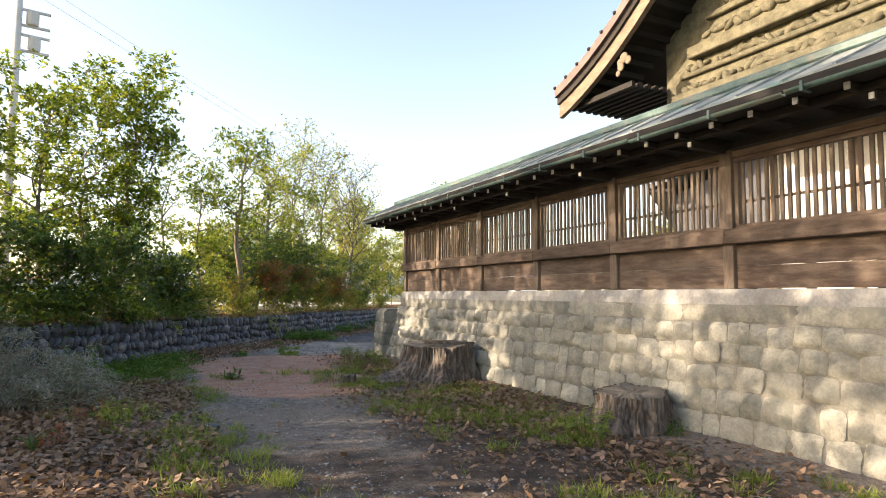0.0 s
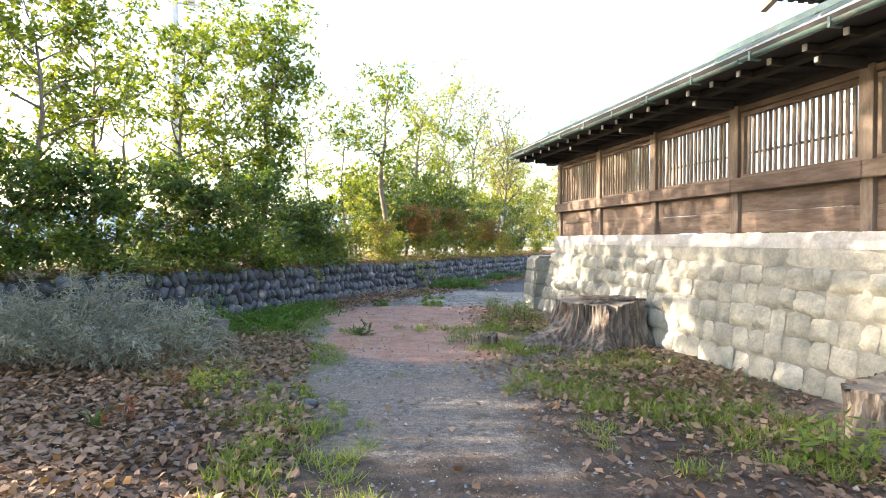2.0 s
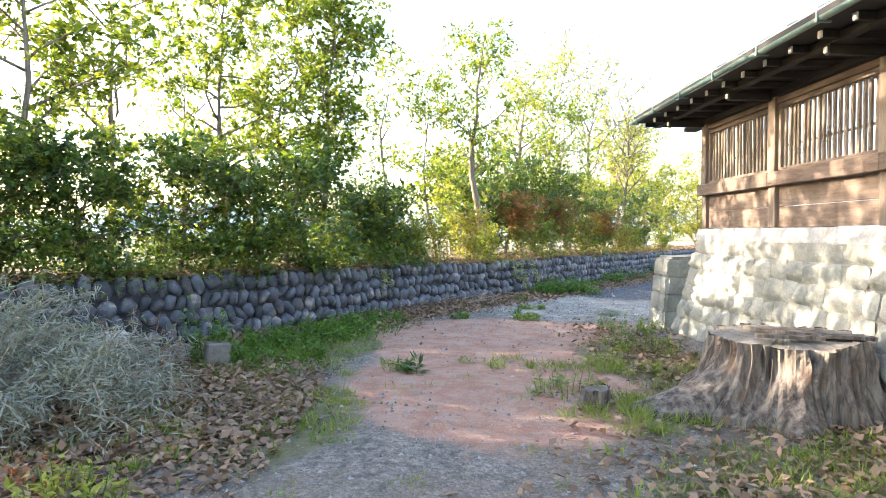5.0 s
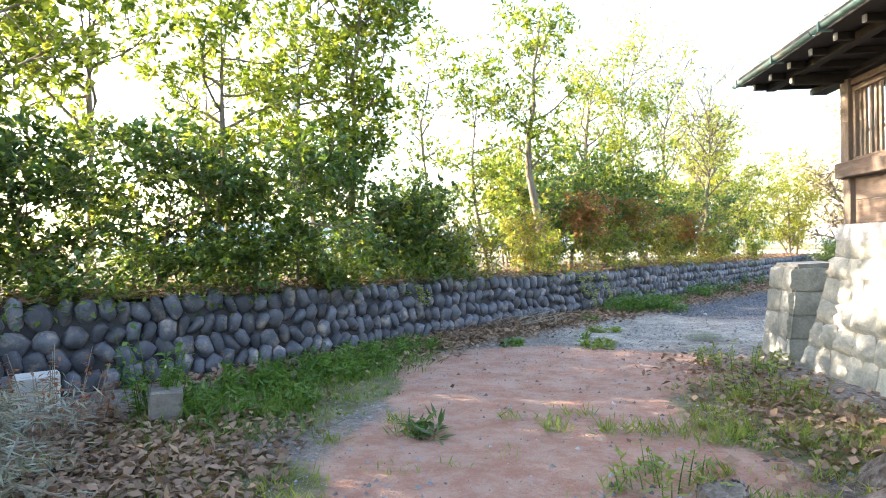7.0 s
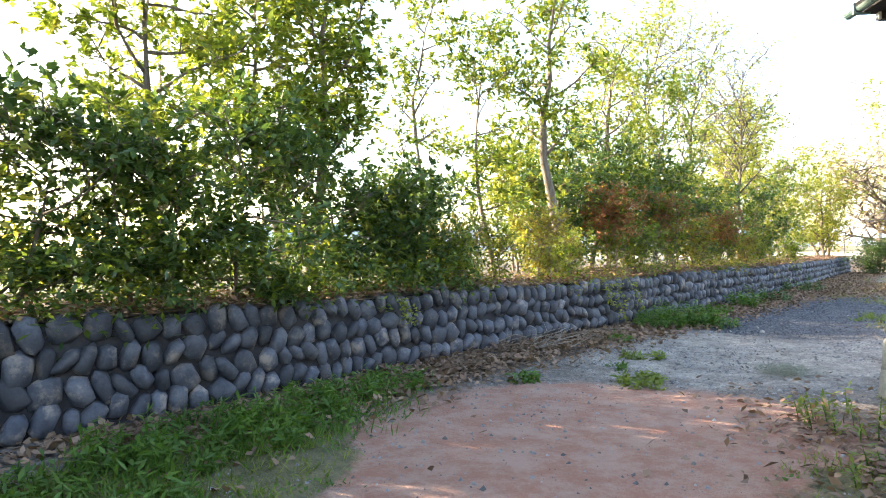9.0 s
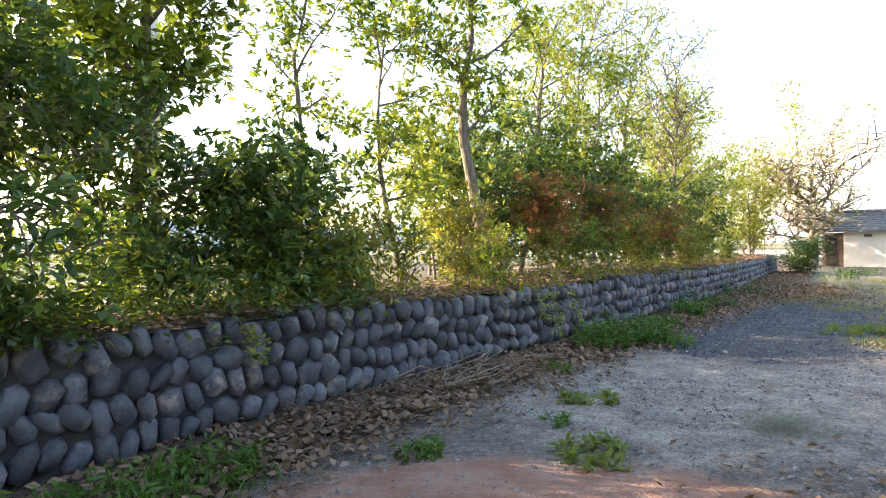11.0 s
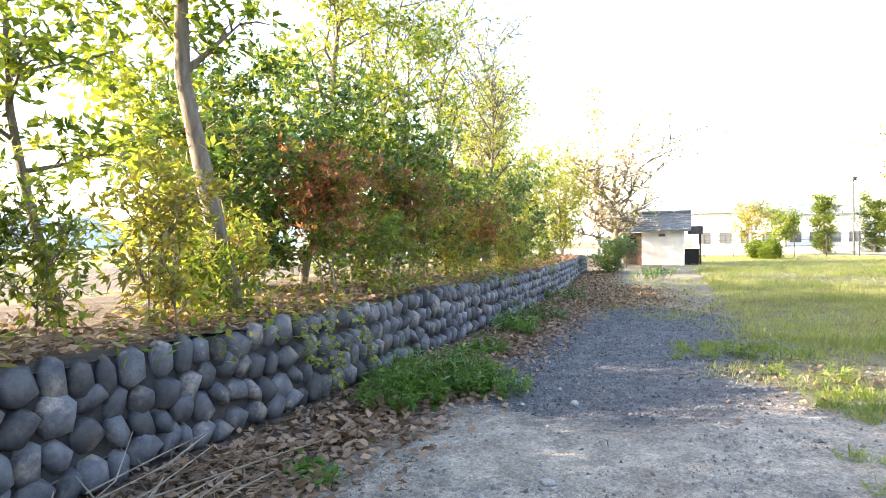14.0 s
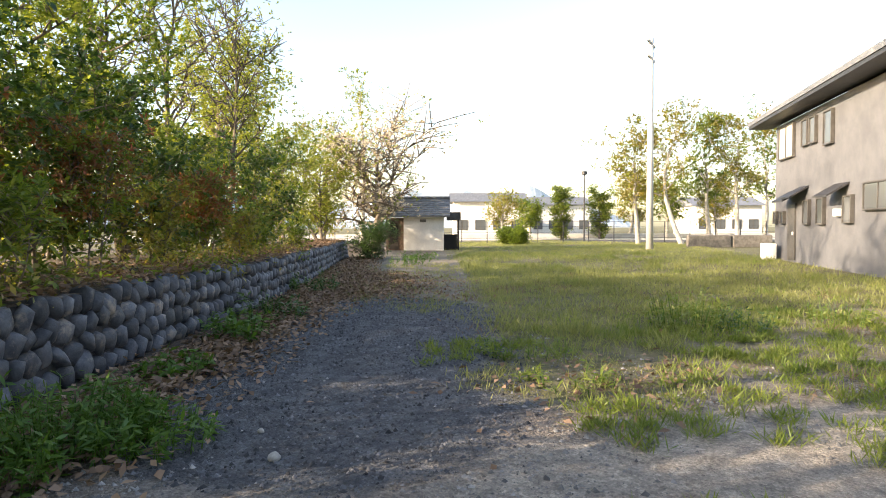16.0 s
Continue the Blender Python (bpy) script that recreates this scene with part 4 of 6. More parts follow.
# ---- things on the ground ----
def stump(at, r, h, roots, seed, label, slab=True):
    """A sawn stump. roots: (heading in degrees, reach in radii, half-width in degrees) for each buttress root."""
    rng = random.Random(seed)
    root = tagged(empty("tree_stump", at), label, "stump")
    o = Vector((seed * 3.3, 0, 0))
    n, rows = 120, 14

    def rad(a, f):
        flare = (1 - f) ** 2.1
        out = 0.10
        for az, reach, wide in roots:
            d = (math.degrees(a) - az + 180) % 360 - 180
            out += reach * math.exp(-(d / wide) ** 2)
        q = Vector((math.cos(a), math.sin(a), 0))
        furrow = 0.42 * abs(noise.noise(q * 2.3 + o + Vector((0, 0, f * 0.7)))) + 0.17 * abs(noise.noise(q * 11 + o + Vector((0, 0, f * 0.9)))) + 0.05 * noise.noise(q * 26 + o + Vector((0, 0, f * 3)))
        hollow = 0.16 * max(0, noise.noise(q * 1.9 + o + Vector((5, 0, f * 1.2)))) * (1 - f * 0.6)
        return r * (1.02 + 0.07 * math.sin(2 * a + seed) + flare * out - furrow - hollow)

    def top(a, f):
        q = Vector((math.cos(a), math.sin(a), 0))
        return h * (1 + 0.05 * math.sin(a + 0.8) * f) + 0.03 * noise.noise(q * f * 1.8 + o)

    bm = bmesh.new()
    rings = []
    for j in range(rows + 1):
        f = j / rows
        rings.append([])
        for i in range(n):
            a = 2 * math.pi * i / n
            q = Vector((math.cos(a), math.sin(a), 0))
            # the rim is chipped unevenly
            z = f * (top(a, 1) - 0.05 * max(0, noise.noise(q * 6 + o)) * (j == rows))
            rings[-1].append(bm.verts.new((rad(a, f) * math.cos(a), rad(a, f) * math.sin(a), z - 0.08 * (j == 0))))
    for a, b in zip(rings, rings[1:]):
        for i in range(n):
            bm.faces.new((a[i], a[(i + 1) % n], b[(i + 1) % n], b[i]))
    part("bark", bm, M_stump, root, smooth=False)
    bm = bmesh.new()
    prev = None
    for k in range(8):
        f = 1 - k / 7.5
        ring = []
        for i in range(n):
            a = 2 * math.pi * i / n
            q = Vector((math.cos(a), math.sin(a), 0)) * f
            z = top(a, f) - 0.012 + (0.012 * noise.noise(q * 7 + o) + 0.006 * noise.noise(q * 25 + o) if k else 0)
            ring.append(bm.verts.new((rad(a, 1) * f * 0.985 * math.cos(a), rad(a, 1) * f * 0.985 * math.sin(a), z)))
        if prev:
            for i in range(n):
                bm.faces.new((prev[i], prev[(i + 1) % n], ring[(i + 1) % n], ring[i]))
        prev = ring
    bm.faces.new(prev)
    part("cut_face", bm, M_stumptop, root, "greyed splintered saw cut", smooth=False)
    # long pieces of split wood lifting from the cut
    for k in range(3 if slab else 0):
        bm = bmesh.new()
        ln, wd = r * (0.75, 0.5, 0.42)[k], r * (0.13, 0.09, 0.07)[k]
        bmesh.ops.create_grid(bm, x_segments=10, y_segments=2, size=1.0)
        for v in bm.verts:
            v.co = Vector((v.co.x * ln, v.co.y * wd * (1 - 0.5 * abs(v.co.x) ** 3) + 0.02 * noise.noise(Vector((v.co.x * 3, k, v.co.y))), 0.012 * noise.noise(v.co * 3 + o)))
        e = bmesh.ops.extrude_face_region(bm, geom=bm.faces[:])
        bmesh.ops.translate(bm, verts=[v for v in e["geom"] if isinstance(v, bmesh.types.BMVert)], vec=(0, 0, 0.028))
        bmesh.ops.recalc_face_normals(bm, faces=bm.faces)
        sp = part("splinter", bm, M_stump, root)
        sp.matrix_basis = pose((0.28, 0.1, -0.15)[k] * r, (-0.15, 0.25, -0.4)[k] * r, h + 0.012, 0, (2.0, -1.5, 1.0)[k], (-20, -35, -8)[k])
    return root


stump((-0.98, -4.0, 0.02), 0.61, 0.61, ((186, 1.3, 19), (222, 0.5, 12), (252, 0.62, 15), (335, 0.35, 22), (75, 0.7, 20), (130, 0.5, 16)), 3, "large weathered grey-brown tree stump with flaring roots")
stump((-0.76, -8.5, 0.03), 0.43, 0.40, ((200, 0.5, 20), (330, 0.75, 20), (265, 0.2, 14), (80, 0.5, 20)), 7, "weathered low tree stump beside the stone base", False)
stump((-2.52, -3.85, 0.0), 0.14, 0.15, ((200, 0.3, 30), (20, 0.3, 30)), 12, "small cut stump among weeds", False)


def scatter(n, x0, x1, y0, y1, weight, seed):
    """Points on the ground, thinned by a weight from 0 to 1."""
    rng = random.Random(seed)
    out = []
    for _ in range(n):
        x, y = rng.uniform(x0, x1), rng.uniform(y0, y1)
        if rng.random() < weight(x, y):
            out.append((x, y))
    return out


def mould_at(x, y):
    d = off_near(x, y)
    if d < 0.02 or (x > -0.42 and y < 0.35) or (x > -0.3 and y < 1.1 and y > 0.2):
        return 0
    lane = soft(abs(x + 4.0 - 0.1 * (y + 6.9)), 0.6, 1.1) if y < -4 else 1
    return zones_near(x, y)[3] ** 2 * (0.08 + 0.92 * lane)


def turf_at(x, y):
    d = off_near(x, y)
    if d < 0.02 or (x > -0.45 and y < 1.1):
        return 0
    return zones_near(x, y)[4] ** 1.5 * (0.35 + 0.65 * max(0, noise.noise(Vector((x, y, 4)) * 1.6) + 0.4))


def build_litter():
    rng = np.random.default_rng(4)
    pts = scatter(26000, -12, 0, -13.5, -1, mould_at, 1) + scatter(30000, -7, 9, -2, 20, mould_at, 2)
    r3 = random.Random(33)
    for _ in range(42000):
        s, d = r3.uniform(9.5, RUN[-1] - 1), 0.06 + abs(r3.gauss(0, 0.5)) + 0.7 * r3.random() ** 1.5
        q = left_of(s, -d)
        if d < 1.7 and q.y > -0.6 - r3.random() and r3.random() < 0.55 + 0.45 * noise.noise(Vector((s * 1.1, d * 2, 0))):
            pts.append((q.x, q.y))
    for cx, cy, sx, sy, n in ((-7.6, -7.6, 1.9, 2.3, 15000), (-5.95, -4.1, 0.8, 1.0, 4500), (-0.75, -3.1, 0.25, 0.9, 700), (-0.8, -5.6, 0.3, 1.0, 900), (-1.3, -7.0, 0.6, 1.0, 1100), (-2.2, -6.0, 0.5, 1.0, 900), (-1.2, -2.2, 0.4, 0.7, 900), (-1.3, -9.6, 0.6, 0.7, 900), (-1.2, -0.7, 0.4, 0.9, 900), (5.4, 13.9, 0.9, 1.3, 4500), (7.0, 16.6, 0.9, 1.6, 4500), (3.4, 5.2, 0.7, 0.4, 250), (-6.3, -2.6, 0.6, 0.5, 700)):
        for _ in range(n):
            x, y = r3.gauss(cx, sx), r3.gauss(cy, sy)
            if off_wall(x, y) > 0.05 and (x < -0.42 or y > 1.1) and not (-4.95 < x < -2.5 and cx < -5):
                pts.append((x, y))
    pts += scatter(700, -8, 2, -12, 8, lambda x, y: 0.22 if off_wall(x, y) > 0.1 and (x < -0.5 or y > 1.1) else 0, 3)
    p = np.array([(x, y, 0.014 + 0.045 * rng.random()) for x, y in pts])
    ob = new("fallen_leaves", leaves("fallen_leaves", p, 0.082, 0.05, M_litter, rng, 0.34))
    tagged(ob, "curled brown fallen leaves lying over the ground", "leaves", kind="stuff")
    top = []
    r2 = random.Random(9)
    for _ in range(17000):
        s, b = r2.uniform(3, RUN[-1]), abs(r2.gauss(0, 0.7)) + 0.12
        if b < 3:
            q = left_of(s, b)
            top.append((q.x, q.y, wall_top(s) + 0.0 + b * 0.05 + r2.uniform(0.0, 0.05)))
    ob = new("fallen_leaves", leaves("terrace_leaves", np.array(top), 0.085, 0.045, M_litter, rng, 0.2))
    tagged(ob, "dry brown leaves on the terrace edge", "leaves", kind="stuff")


def blades(name, pts, tuft, length, width, spread, material, label, rng, up=1.1, base=None):
    p = []
    for x, y in pts:
        n = max(3, int(tuft * rng.uniform(0.5, 1.5)))
        q = np.zeros((n, 3))
        q[:, :2] = np.array((x, y)) + rng.normal(size=(n, 2)) * spread
        q[:, 2] = 0.0 if base is None else base
        p.append(q)
    ob = new(name, leaves(name, np.concatenate(p), length, width, material, rng, 0.6, up=up))
    return tagged(ob, label, "grass", kind="stuff")


def build_grass():
    rng = np.random.default_rng(14)
    near = scatter(7600, -8, -0.45, -12, 1.2, turf_at, 21)
    near += scatter(500, -6.5, -1.2, -12.5, -1.5, lambda x, y: 0.3 * max(0, noise.noise(Vector((x, y, 9)) * 1.1) + 0.35), 22)
    fat = scatter(1500, -6.6, -0.8, -13, -1.5, lambda x, y: soft(noise.noise(Vector((x * 0.7, y * 0.7, 6))) + 0.25 * soft(x, -4, -1.5), -0.05, 0.35) * (0.25 if -4.6 < x < -3.0 or y > -4 and x < -2.6 else 0.95), 51)
    fat += scatter(1500, 0.9, 9.5, 1.2, 7.5, lambda x, y: soft(noise.noise(Vector((x * 0.8, y * 0.8, 2))) + 0.16 * (x - 0.75 * (y - 4.8)) - 0.42, -0.05, 0.3) * 0.7, 52)
    blades("grass_clumps", fat, 42, 0.12, 0.010, 0.055, M_grass, "bright yellow-green grass clumps on the dirt lane", rng, up=0.6)
    blades("grass_tufts", near, 14, 0.085, 0.009, 0.06, M_grass, "short yellow-green grass tufts on the gravel lane", rng, up=0.8)
    low = scatter(2600, -8, -0.45, -12, 1.2, turf_at, 23)
    blades("clover_mat", low, 12, 0.035, 0.022, 0.07, M_grass_deep, "low creeping clover and weeds", rng, up=0.4)
    edge = [q for q in scatter(12000, 1.2, 14, 1.5, 20, lambda x, y: turf_at(x, y) * 0.9, 24)]
    blades("field_grass", edge, 14, 0.10, 0.009, 0.09, M_field, "pale green meadow grass at the lane's edge", rng)
    far = scatter(20000, 4, 40, 6, 42, lambda x, y: min(1, 0.6 + 0.9 * noise.noise(Vector((x, y, 8)) * 0.35)) * soft(x - 0.75 * (y - 4.8), 1.6, 3.2) * (1 if (x - 24.5) * 0.643 - (y - 13.6) * 0.766 < -0.2 else 0), 25)
    blades("meadow_grass", far, 13, 0.14, 0.014, 0.2, M_field, "pale green meadow grass across the open field", rng, up=1.3)
    tall = scatter(900, 2.4, 24, 4.5, 24, lambda x, y: soft(x - 0.75 * (y - 4.8), 1.4, 3.0) * soft(noise.noise(Vector((x, y, 1)) * 0.45), -0.1, 0.35) * (0 if (x - 24.5) * 0.643 - (y - 13.6) * 0.766 > -0.6 else 1), 27)
    blades("meadow_tufts", tall[::2], 60, 0.26, 0.012, 0.13, M_field, "tall rough grass tufts standing in the field", rng, up=1.5)
    blades("meadow_tufts", tall[1::2], 50, 0.2, 0.012, 0.15, M_grass, "tall rough grass tufts standing in the field", rng, up=1.2)
    straw = scatter(700, 2.0, 14, 3.2, 16, lambda x, y: 0.8 * soft(x - 0.75 * (y - 4.8), 1.0, 2.2) * soft(noise.noise(Vector((x, y, 5)) * 0.7), 0.0, 0.3), 28)
    blades("dry_grass", straw, 26, 0.12, 0.010, 0.12, M_litter, "dry brown grass and stalks in the field", rng, up=0.4)
    # lush weeds by the wall foot
    lush = [q for q in scatter(1500, -7, -4.2, -3.2, 1.6, lambda x, y: max(blob(x, y, -5.55, -0.75, 0.5, 1.6, -38), 0.8 * blob(x, y, -5.0, 0.6, 0.3, 0.9, -38), 0.6 * blob(x, y, -5.7, -2.4, 0.6, 0.6)) if off_wall(x, y) > 0.05 else 0, 26)]
    blades("lush_weeds", lush, 9, 0.13, 0.011, 0.12, M_grass_deep, "lush bright green feathery weeds along the wall foot", rng, up=0.7)


def weed_clump(at, r, h, n, material, seed, label, size=(0.10, 0.035), name="weed_clump", flower=None):
    """A plant of many stems with leaves set along them."""
    rng = np.random.default_rng(seed)
    root = tagged(empty(name, at), label, "weed")
    bm = bmesh.new()
    pts = []
    for k in range(max(5, n // 14)):
        a, d = rng.uniform(0, 6.28), r * math.sqrt(rng.random())
        f = Vector((math.cos(a) * d, math.sin(a) * d, 0))
        hh = h * rng.uniform(0.55, 1.05) * (1 - 0.4 * (d / r) ** 2)
        e = f + Vector((math.cos(a) * 0.25 * hh, math.sin(a) * 0.25 * hh, hh))
        tube(bm, [f - Vector((0, 0, 0.02)), f.lerp(e, 0.5) + Vector((0, 0, 0.05 * hh)), e], [0.005, 0.004, 0.002], 4)
        for j in range(14):
            pts.append(np.array(f.lerp(e, rng.uniform(0.15, 1.0))) + rng.normal(size=3) * 0.02)
    tagged(part("stem_tangle", bm, M_twig if material in (M_leaf_red,) else M_grass_deep, root), kind="stuff")
    ob = new("leaves", leaves("leaves", np.array(pts), size[0], size[1], material, rng, 0.5, 0.0))
    ob.parent = root
    if flower:
        q = np.array([p for p in pts if p[2] > h * 0.5])
        fl = new("blossoms", leaves("blossoms", q, 0.03, 0.022, flower, rng, 0.5))
        fl.parent = root
    return root


def build_weeds():
    lane = "bright green leafy weeds at the foot of the cobble wall"
    weed_clump((-0.75, 6.35, 0.0), 0.62, 0.42, 2000, M_grass_deep, 1, lane, (0.10, 0.022))
    weed_clump((-0.25, 6.0, 0.0), 0.35, 0.28, 700, M_grass_deep, 21, lane, (0.09, 0.022))
    weed_clump((-1.2, 5.75, 0.0), 0.35, 0.3, 700, M_grass_deep, 22, lane, (0.09, 0.022))
    for k, (x, y) in enumerate(((-6.15, -0.95), (-5.85, -0.45), (-5.5, -0.1), (-5.3, 0.35), (-5.05, 0.75), (-5.75, -1.2), (-5.4, -0.7), (-5.1, -0.1), (-6.2, -1.6), (-4.75, 1.25), (-6.0, -2.3), (-5.5, -1.9))):
        weed_clump((x, y, 0.0), 0.3, 0.30 - 0.01 * k, 420, M_grass_deep, 300 + k, "feathery bright green weeds along the wall foot", (0.09, 0.024))
    weed_clump((0.35, 7.9, 0.0), 0.3, 0.25, 260, M_grass_deep, 23, lane, (0.11, 0.04))
    weed_clump((1.45, 9.3, 0.0), 0.38, 0.42, 420, M_grass_deep, 2, lane, (0.11, 0.04))
    weed_clump((2.35, 10.7, 0.0), 0.55, 0.42, 420, M_leaf_dark, 3, "dark green weeds at the foot of the cobble wall", (0.10, 0.04))
    weed_clump((4.6, 13.8, 0.0), 0.5, 0.5, 380, M_leaf_dark, 4, "dark green weeds at the foot of the cobble wall", (0.10, 0.04))
    weed_clump((-4.15, -2.55, 0.01), 0.16, 0.12, 110, M_leaf_dark, 5, "flat rosette weed growing in the red soil", (0.13, 0.035))
    weed_clump((-2.3, 1.55, 0.0), 0.34, 0.06, 300, M_grass, 6, "flat patch of weeds in the lane", (0.09, 0.035))
    weed_clump((-2.0, 3.0, 0.0), 0.26, 0.07, 220, M_grass, 7, "flat patch of weeds in the lane", (0.09, 0.03))
    weed_clump((-2.4, 2.25, 0.0), 0.15, 0.06, 80, M_grass_deep, 8, "flat patch of weeds in the lane", (0.07, 0.03))
    weed_clump((-3.5, 1.55, 0.0), 0.17, 0.10, 140, M_grass_deep, 9, "small green weeds among fallen leaves", (0.08, 0.035))
    weed_clump((-2.1, 4.2, 0.0), 0.2, 0.14, 120, M_grass_deep, 24, "small green weeds among fallen leaves", (0.08, 0.035))
    weed_clump((-5.75, -6.0, 0.0), 0.33, 0.30, 360, M_leaf_lime, 10, "yellow-green spurge growing among fallen leaves", (0.06, 0.028))
    weed_clump((-5.1, -6.3, 0.0), 0.25, 0.2, 200, M_grass, 25, "small weeds beside the gravel lane", (0.06, 0.025))
    weed_clump((-6.35, -6.95, 0.0), 0.12, 0.3, 60, M_leaf_red, 11, "reddish seedling with a few leaves", (0.07, 0.03))
    weed_clump((-6.1, -5.7, 0.0), 0.14, 0.35, 80, M_leaf_red, 26, "reddish seedling with a few leaves", (0.07, 0.03))
    weed_clump((-6.5, -2.15, 0.0), 0.2, 0.8, 340, M_grass_deep, 12, "slender green sapling by the concrete block", (0.08, 0.035), "sapling")
    weed_clump((-7.05, -2.6, 0.0), 0.36, 0.7, 460, M_leaf_red, 13, "reddish dry shrub by the cobble wall", (0.06, 0.025), "sapling")
    weed_clump((-1.55, -8.75, 0.02), 0.22, 0.36, 140, M_grass, 14, "tall pale weeds beside the stump", (0.13, 0.03))
    weed_clump((-0.62, -8.92, 0.02), 0.16, 0.2, 150, M_grass_deep, 15, "small fern at the foot of the stump", (0.07, 0.015), "fern")
    weed_clump((-1.0, 0.0, 0.02), 0.5, 0.26, 420, M_grass, 16, "grassy weeds by the base's corner", (0.08, 0.02))
    weed_clump((-1.2, -1.2, 0.02), 0.5, 0.2, 380, M_grass, 17, "grassy weeds by the base's corner", (0.08, 0.02))
    weed_clump((-2.7, -3.5, 0.0), 0.3, 0.24, 200, M_grass, 18, "grassy weeds round the small stump", (0.08, 0.02))
    weed_clump((6.3, 6.3, 0.0), 0.5, 0.6, 520, M_grass, 19, "tall leafy weeds standing in the field", (0.09, 0.03))
    weed_clump((6.6, 5.7, 0.0), 0.35, 0.42, 260, M_leaf_dark, 27, "tall leafy weeds standing in the field", (0.07, 0.025))
    weed_clump((8.2, 5.2, 0.0), 0.35, 0.5, 260, M_grass, 28, "tall leafy weeds standing in the field", (0.08, 0.03))
    weed_clump((3.0, 5.4, 0.0), 0.5, 0.16, 320, M_grass, 29, "low tufted weeds at the gravel's edge", (0.09, 0.02))
    weed_clump((3.6, 6.6, 0.0), 0.5, 0.2, 320, M_grass, 30, "low tufted weeds at the gravel's edge", (0.09, 0.02))
    weed_clump((11.2, 20.0, 0.0), 0.7, 0.5, 420, M_grass_deep, 31, "dark weeds before the shed", (0.09, 0.04))
    weed_clump((13.4, 22.4, 0.0), 0.8, 0.45, 420, M_grass_deep, 32, "dark weeds before the shed", (0.09, 0.04))
    # bladed plant among the leaves
    rng = np.random.default_rng(77)
    lily = tagged(empty("lily_plant", (-6.5, -7.0, 0.0)), "strap-leaved grey-green plant among fallen leaves", "plant")
    for k in range(7):
        a = k * 0.9
        bm = bmesh.new()
        d = Vector((math.cos(a), math.sin(a), 0))
        L = rng.uniform(0.24, 0.36)
        prev = None
        for j in range(6):
            f = j / 5
            c = d * (0.02 + L * 0.55 * f ** 1.6) + Vector((0, 0, L * (f - 0.45 * f ** 3)))
            s = Vector((-d.y, d.x, 0)) * 0.017 * (1 - f) ** 0.6
            row = [bm.verts.new(c - s), bm.verts.new(c - Vector((0, 0, 0.006))), bm.verts.new(c + s)]
            if prev:
                bm.faces.new((prev[0], prev[1], row[1], row[0]))
                bm.faces.new((prev[1], prev[2], row[2], row[1]))
            prev = row
        part("leaf", bm, M_leaf_dark, lily)


def rock(at, size, seed, material, label, name="rock"):
    bm = bmesh.new()
    bmesh.ops.create_icosphere(bm, subdivisions=2, radius=0.5)
    for v in bm.verts:
        p = v.co.copy()
        v.co = Vector((p.x * size[0], p.y * size[1], p.z * size[2])) * (1 + 0.5 * noise.noise(p * 1.7 + Vector((seed, 0, 0))))
    ob = part(name, bm, material, smooth=True)
    ob.location = (at[0], at[1], at[2] + size[2] * 0.22)
    ob.rotation_euler[2] = seed
    return tagged(ob, label, "rock")


